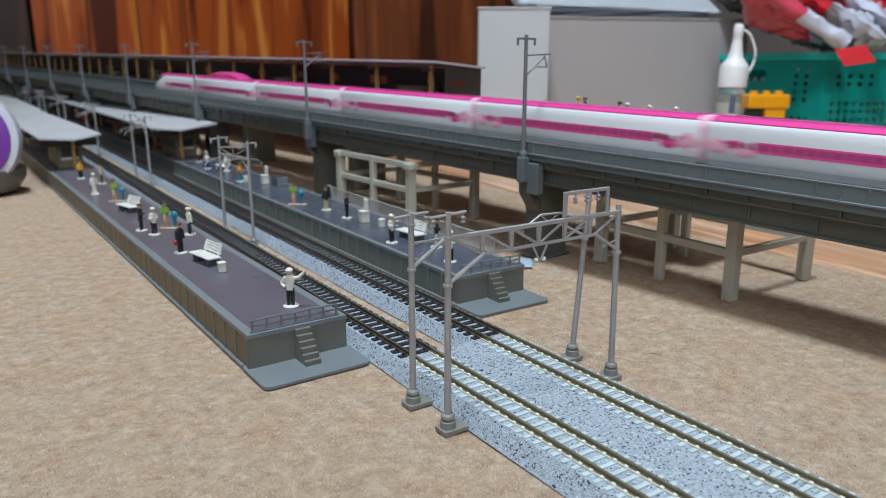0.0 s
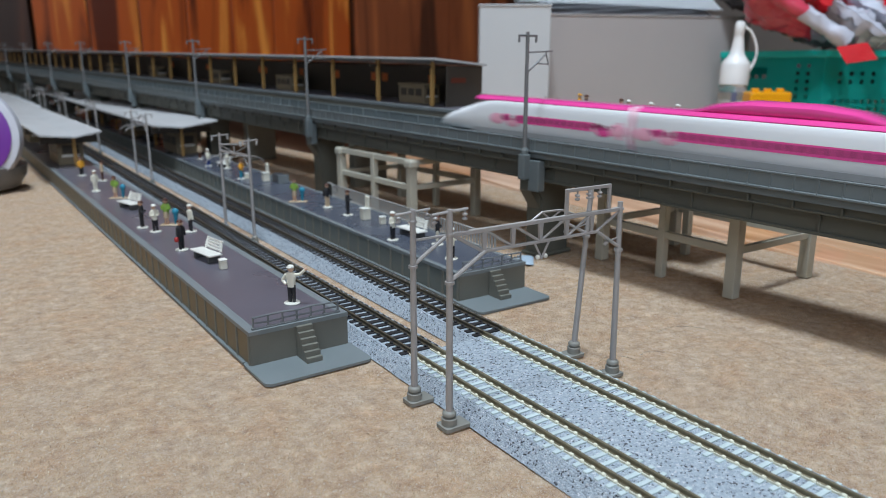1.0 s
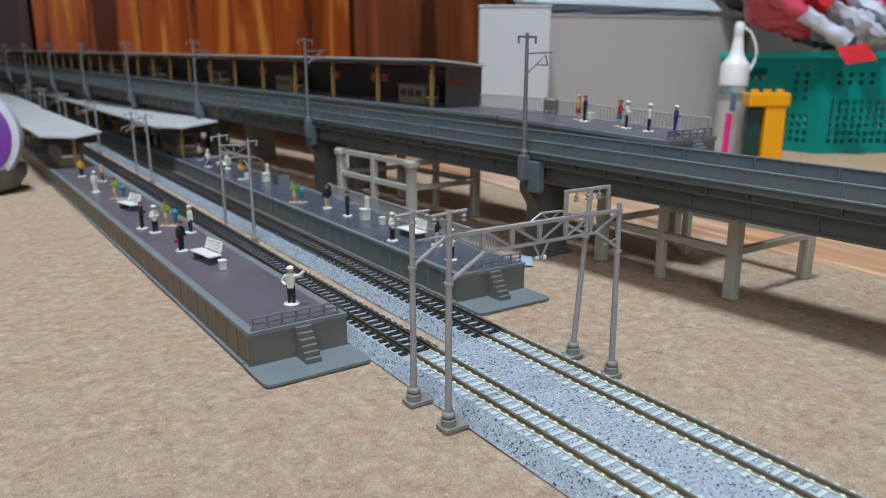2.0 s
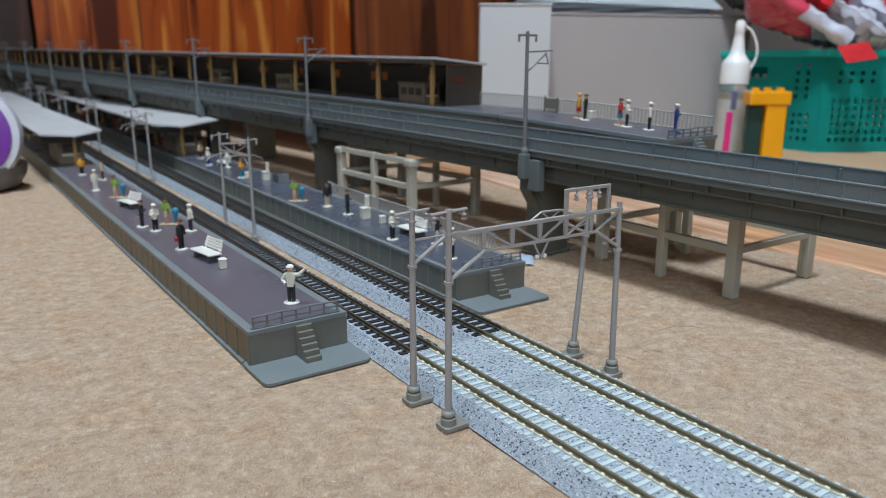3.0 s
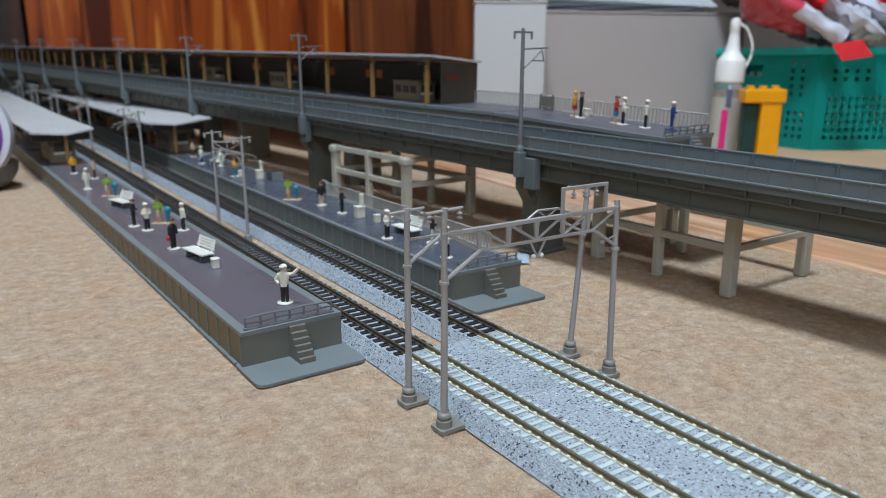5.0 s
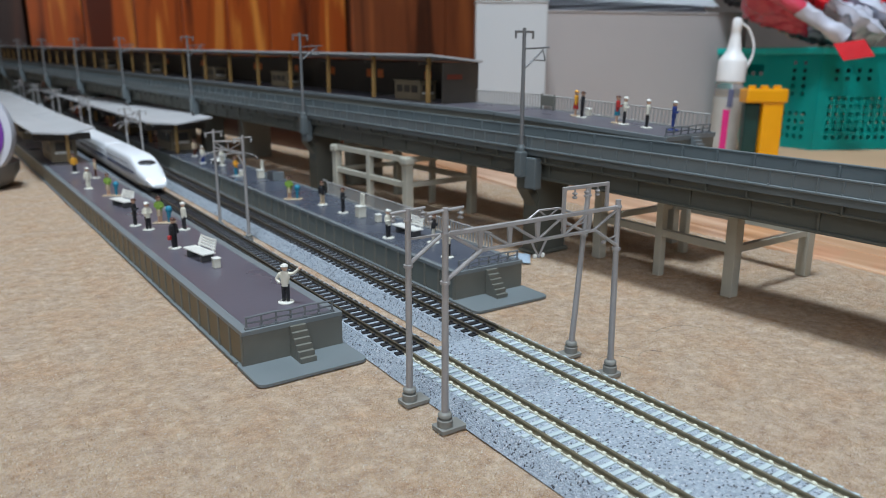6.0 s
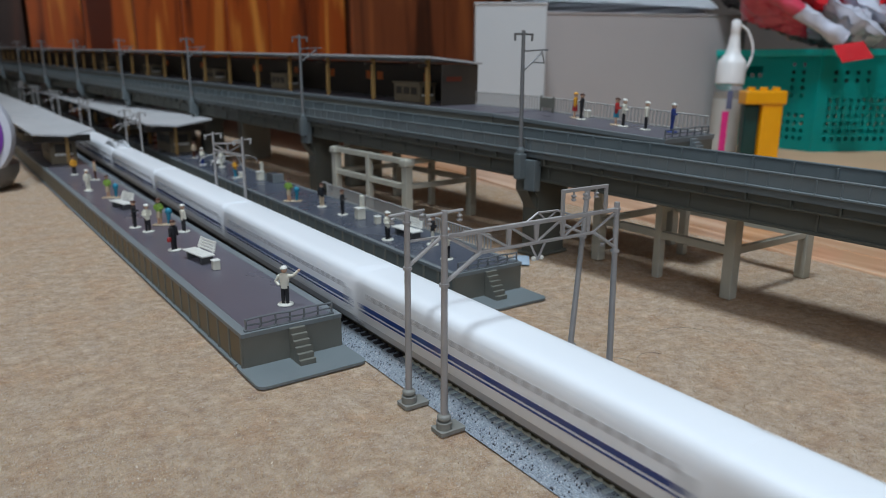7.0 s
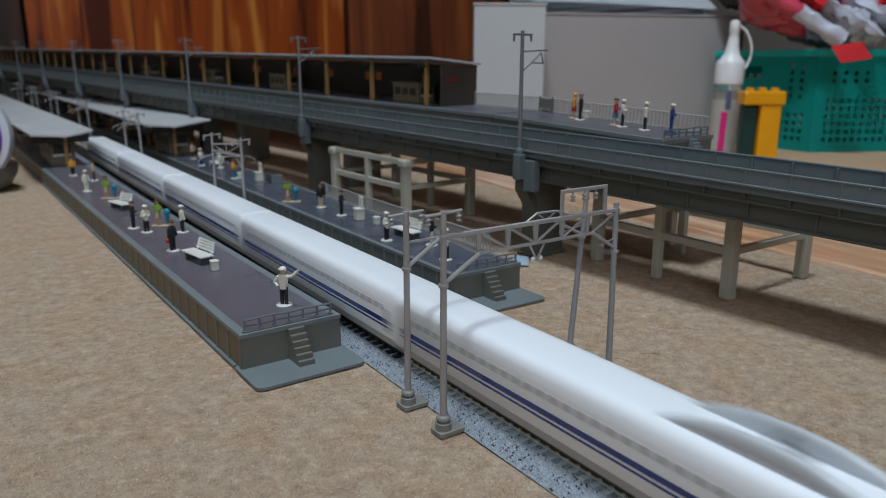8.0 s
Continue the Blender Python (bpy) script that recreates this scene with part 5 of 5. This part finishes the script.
RED_WOOD = wood_material("red_brown_wood", (0.025, 0.008, 0.004), (0.07, 0.020, 0.009), (0.13, 0.042, 0.018), 1.5, "y", 0.4, 0.2)
low_cabinet()


def floor_boards():
    th = empty("floor_boards", P(238, 0, 0, 0, 0, -7.4) @ P(-238, 0, 0), "pinkish-orange varnished wooden floor boards", "floor", kind="structure")
    w, s, c = 34.0, math.sin(radians(7.4)), math.cos(radians(7.4))
    for i in range(72):
        x = 40 + i * w
        lo = (-1585 + (x + w - 238) * s) / c
        hi_ = min((2935 + (x - 238) * s) / c, (2490 - 238 - (x + w - 238) * c) / s)
        cuts = [lo, -300 + 37 * (i % 5), 900 + 53 * (i % 4), 2000 + 41 * (i % 3), hi_]
        for ya, yb in zip(cuts, cuts[1:]):
            yb = min(yb, hi_)
            if yb - ya > 20:
                part("board", box(BM(), x + 0.9, x + w - 0.9, ya + 0.5, yb - 0.5, -16, -9 - 0.25 * (i % 3), 0.5), FLOOR_WOOD, th)


floor_boards()


def ceiling_fixture():
    th = empty("ceiling_fixture", P(-200, -50, 0), "round flat white ceiling lamp", "lamp")
    part("housing", lathe(BM(), [(400, 2400), (400, 2340), (385, 2325), (20, 2325)], 36), WHITE_PLASTIC, th, smooth=True)


ceiling_fixture()


def scraps():
    ob = packet(P(107, 133, 1.6, 3, -5, 50), 13, 9, 3, SCRAP_BLUE, "small pale blue plastic scrap on the carpet", 10)
    ob.name = "plastic_scrap"
    tagged(ob, category="scrap", group="loose scraps")
    for x, y, r, a in ((43, 2, 9, 0.2), (86, 3, 16, 0.1), (60, -2, 8, 0.6)):
        pts = [Vector((x + r * math.cos(a + k * 0.16), y + r * math.sin(a + k * 0.16), 0.5 + 0.5 * math.sin(k * 0.3))) for k in range(12)]
        tagged(part("loose_hair", tube(BM(), pts, 0.05, 5), BLACK), "thin curved dark hair lying on the carpet", "hair", "loose scraps")


SCRAP_BLUE = mat("pale_blue_plastic", (0.353, 0.437, 0.521), 0.3, 0, 0.08, 40)
scraps()



# ---------- trains ----------
def section(w, h, z0, n=40, power=9.0):
    """A rounded body outline: superellipse sides with a flatter bottom."""
    out = []
    for i in range(n):
        t = 2 * math.pi * i / n
        c, s = math.cos(t), math.sin(t)
        p = power if s < 0 else 1.4 + power * 0.36
        x = w / 2 * math.copysign(abs(c) ** (2 / p), c)
        z = z0 + h / 2 + h / 2 * math.copysign(abs(s) ** (2 / p), s)
        x *= 1 - 0.11 * max(0.0, min(1.0, (z0 + 4.5 - z) / 4.5))
        out.append((x, z))
    return out


CAR, GAP, BW, BH = 156.0, 2.5, 20.6, 23.0


def body_rings(y0, y1, nose):
    """Body from y0 to y1; nose: 0 none, -1 at y0, +1 at y1."""
    rings = []
    NL = 62.0
    if nose == 0:
        ys = [(y0, 0), (y1, 0)]
    else:
        ts = [0, .015, .04, .08, .14, .22, .3, .38, .46, .54, .62, .72, .85, 1]
        ys = [(0, t) for t in ts]
    if nose == 0:
        for y in (y0, y0 + 0.8, y1 - 0.8, y1):
            k = 0.95 if y in (y0, y1) else 1
            rings.append([(x * k, y, 1.5 + (z - 1.5) * k) for x, z in section(BW, BH - 1.7, 3.2)])
        return rings
    for t in ts:
        y = y0 + NL * t if nose < 0 else y1 - NL * t
        w = BW * (0.46 + 0.54 * min(1, (t / 0.46)) ** 0.55) if t < 0.46 else BW
        # low duck-bill first, then the windscreen slope
        top = 3.6 + 5.6 * min(1, t / 0.12) ** 0.6 + (BH - 9.2 - 2.1) * (max(0, min(1, (t - 0.10) / 0.70)) ** 0.85) + 2.1 * max(0, min(1, (t - .5) / .5))
        low = 0.9 * (1 - min(1, t / 0.10)) + 3.2
        rings.append([(x, y, z) for x, z in section(w, max(2.2, top - low + 1.5), low, power=3.0 + 6.0 * min(1, t * 1.3))])
    yend = y1 if nose < 0 else y0
    rings.append([(x, yend, z) for x, z in section(BW, BH - 1.7, 3.2)])
    if nose > 0:
        rings.reverse()
    return rings


def train(name, label, m, n_cars, scheme, front, tail):
    """Cars set one behind the other along +y, the leading nose at y = 0."""
    th = empty(name, m, label, "model train")
    for k in range(n_cars):
        y0 = k * (CAR + GAP)
        y1 = y0 + CAR
        nose = -1 if (k == 0 and front) else (1 if (k == n_cars - 1 and tail) else 0)
        car = part("car", loft(BM(), body_rings(y0, y1, nose)), TRAIN_WHITE, th, "glossy white rounded car body", smooth=True)
        a = y0 + (56 if nose < 0 else 3)
        b = y1 - (56 if nose > 0 else 3)
        part("underframe", box(BM(), -6.4, 6.4, y0 + (14 if nose < 0 else 2), y1 - (14 if nose > 0 else 2), 0.2, 3.6, 0.3), UNDER, car, "dark grey underframe")
        ring = [(-8.9, 2.9), (8.9, 2.9), (9.75, 5.8), (-9.75, 5.8)]
        part("skirt", loft(BM(), [[(x, y, z) for x, z in ring] for y in (a - (20 if nose < 0 else 2), b + (20 if nose > 0 else 2))]), SKIRT if scheme == "white" else SKIRT_PALE, car, "lower skirt along the car")
        part("wheel_set", box(BM(), -5.2, 5.2, y0 + 26, y0 + 44, -0.2, 1.2), UNDER, car)
        if k < n_cars - 1:
            ring = [(x * 0.975, 1.5 + (z - 1.5) * 0.975) for x, z in section(BW, BH - 1.7, 3.2)]
            part("gangway", loft(BM(), [[(x, y, z) for x, z in ring] for y in (y1 - 0.5, y1 + GAP + 0.5)]), TRAIN_WHITE if scheme == "white" else TRAIN_PALE, car, "smooth gangway cover", smooth=True)
        for s in (-1, 1):
            xs = s * (BW / 2 + 0.02)
            if scheme == "white":
                part("blue_stripe", box(BM(), min(xs, xs - s * 0.6), max(xs, xs - s * 0.6) + 0.0, a - (22 if nose < 0 else 0), b, 10.9, 12.6), TRAIN_BLUE, car, "dark blue waist stripe")
                part("blue_line", box(BM(), min(xs, xs - s * 0.6), max(xs, xs - s * 0.6), a - (10 if nose < 0 else 0), b, 9.5, 10.1), TRAIN_BLUE, car)
            else:
                part("window_band", box(BM(), min(xs, xs - s * 0.6), max(xs, xs - s * 0.6), a + 20, b - 20, 10.6, 15.2), TRAIN_PINK, car, "pink window band")
            q = a + 6
            wm = TRAIN_WINDOW if scheme == "white" else TRAIN_PWIN
            first = None
            while q < b - 8:
                if first is None:
                    w0 = part("window", box(BM(), -0.35, 0.35, 0, 2.6, 15.6 if scheme == "white" else 11.8, 17.6 if scheme == "white" else 14.4), wm, car)
                    first = w0.data
                    w0.matrix_basis = P(xs - s * 0.25, q, 0)
                else:
                    shared("window", first, car, P(xs - s * 0.25, q, 0))
                q += 5.0
            dr = part("door_edge", box(BM(), min(xs, xs - s * 0.5), max(xs, xs - s * 0.5), a + 1, a + 4.2, 7.9, 16.5, 0.1), TRAIN_ROOF_GREY if scheme == "white" else TRAIN_PALE, car)
        if scheme == "pink":
            # roof shell
            ya, yb = y0 + (40 if nose < 0 else 1), y1 - (40 if nose > 0 else 1)
            prof = [(x * 1.012, 1.5 + (z - 1.5) * 1.012) for x, z in section(BW, BH - 1.7, 3.2) if z > 21.5]
            bm = BM()
            outer = [(x, z + 0.15) for x, z in prof]
            inner = [(x * 0.97, z - 0.7) for x, z in reversed(prof)]
            sweep(bm, outer + inner, ya, yb)
            part("roof_shell", bm, TRAIN_PINK, car, "bright pink roof", smooth=True)
            # ribbon shapes at the car ends
            for s in (-1, 1):
                for yy, zz, big, tone in ((a + 4, 12.4, 1.0, TRAIN_PALE), (a + 13, 11.0, 0.8, TRAIN_PINK), (a + 17, 13.6, 0.6, TRAIN_PWIN), (b - 4, 12.2, 1.0, TRAIN_PALE), (b - 12, 13.4, 0.7, TRAIN_PINK), (b - 17, 10.8, 0.8, TRAIN_PALE)):
                    bm = ball(BM(), (s * (BW / 2 - 0.12), yy, zz), 4.4 * big, sx=0.07, sy=1.5, sz=0.75, seg=14)
                    part("decoration", bm, tone, car, "pink ribbon shape")
        if (scheme == "white" and k == 5) or (scheme == "pink" and k == n_cars - 2):
            yc = y0 + 22 if scheme == "white" else y0 + 85
            if scheme == "white":
                # two shield walls stand either side of the collector
                for sd in (-1, 1):
                    bm = loft(BM(), [[(x + sd * 5.4, yc + d, 23.2 + z * hh) for x, z in section(2.6, 5.8, 0, 16, 3)] for d, hh in ((-27, 0.05), (-18, 0.62), (-9, 0.95), (0, 1), (9, 0.95), (18, 0.62), (27, 0.05))])
                    part("shield_wall", bm, TRAIN_ROOF_GREY, car, "grey rounded shield wall", smooth=True)
                bm = rod(BM(), (-4, yc, 28.5), (4, yc, 28.5), 0.5, seg=8)
                rod(bm, (0, yc, 24.5), (0, yc - 6, 27.0), 0.5, seg=6)
                rod(bm, (0, yc - 6, 27.0), (0, yc, 28.5), 0.4, seg=6)
                part("collector", bm, UNDER, car, "dark folded current collector")
            else:
                bm = loft(BM(), [[(x, yc + d, 23.4 + z * hh) for x, z in section(15.0, 7.4, 0, 16, 3)] for d, hh in ((-46, 0.05), (-30, 0.75), (-14, 1), (14, 1), (30, 0.75), (46, 0.05))])
                part("pantograph_cover", bm, TRAIN_PINK, car, "rounded pink roof fairing", smooth=True)
        if nose:
            f = -nose
            yn = y0 if nose < 0 else y1
            for s in (-1, 1):
                bm = ball(BM(), (s * 5.6, yn + f * 8.5, 9.3), 1.5, sx=0.9, sy=2.6, sz=0.45, seg=12)
                part("headlamp", bm, HEADLAMP if scheme == "white" else WHITE_PLASTIC, car, "slim headlamp")
            bm = ball(BM(), (0, yn + f * 37.5, 19.0), 6.0, sx=1.2, sy=1.1, sz=0.42, seg=20)
            ws = part("windscreen", bm, TRAIN_GLASS, car, "dark wrap-round windscreen", smooth=True)
    return th


white_train = train("white_train", "glossy white model bullet train with dark blue stripe", P(-16.5, 0, 7.3), 10, "white", True, False)
pink_train = train("pink_train", "pink and white model bullet train on the viaduct", P(VX + VW / 2, 0, 63.8), 7, "pink", False, True)


def motions():
    rows = []
    rows.append((0.0, P(-16.5, 1330, 7.3)))
    rows.append((4.3, P(-16.5, 1330, 7.3)))
    rows.append((4.7, P(-16.5, 1255, 7.3)))
    for t in (5.0, 5.5, 6.0, 6.5, 7.0, 7.5, 8.0):
        rows.append((t, P(-16.5, 89 - 665 * (t - 6.5), 7.3)))
    walk(white_train, rows)
    length = 7 * CAR + 6 * GAP
    rows = []
    R = P(VX, VY, 0, 0, 0, VROT) @ pose(0, 0, 0, math.degrees(math.atan(GRADE)))
    for t, y in ((0.0, 832), (0.5, 535), (1.0, 238), (1.5, -59), (1.7, -178), (2.0, -315), (2.4, -385), (2.8, -395), (8.0, -395)):
        rows.append((t, R @ P(VW / 2, y - 139 - length, 63.8)))
    walk(pink_train, rows)


motions()
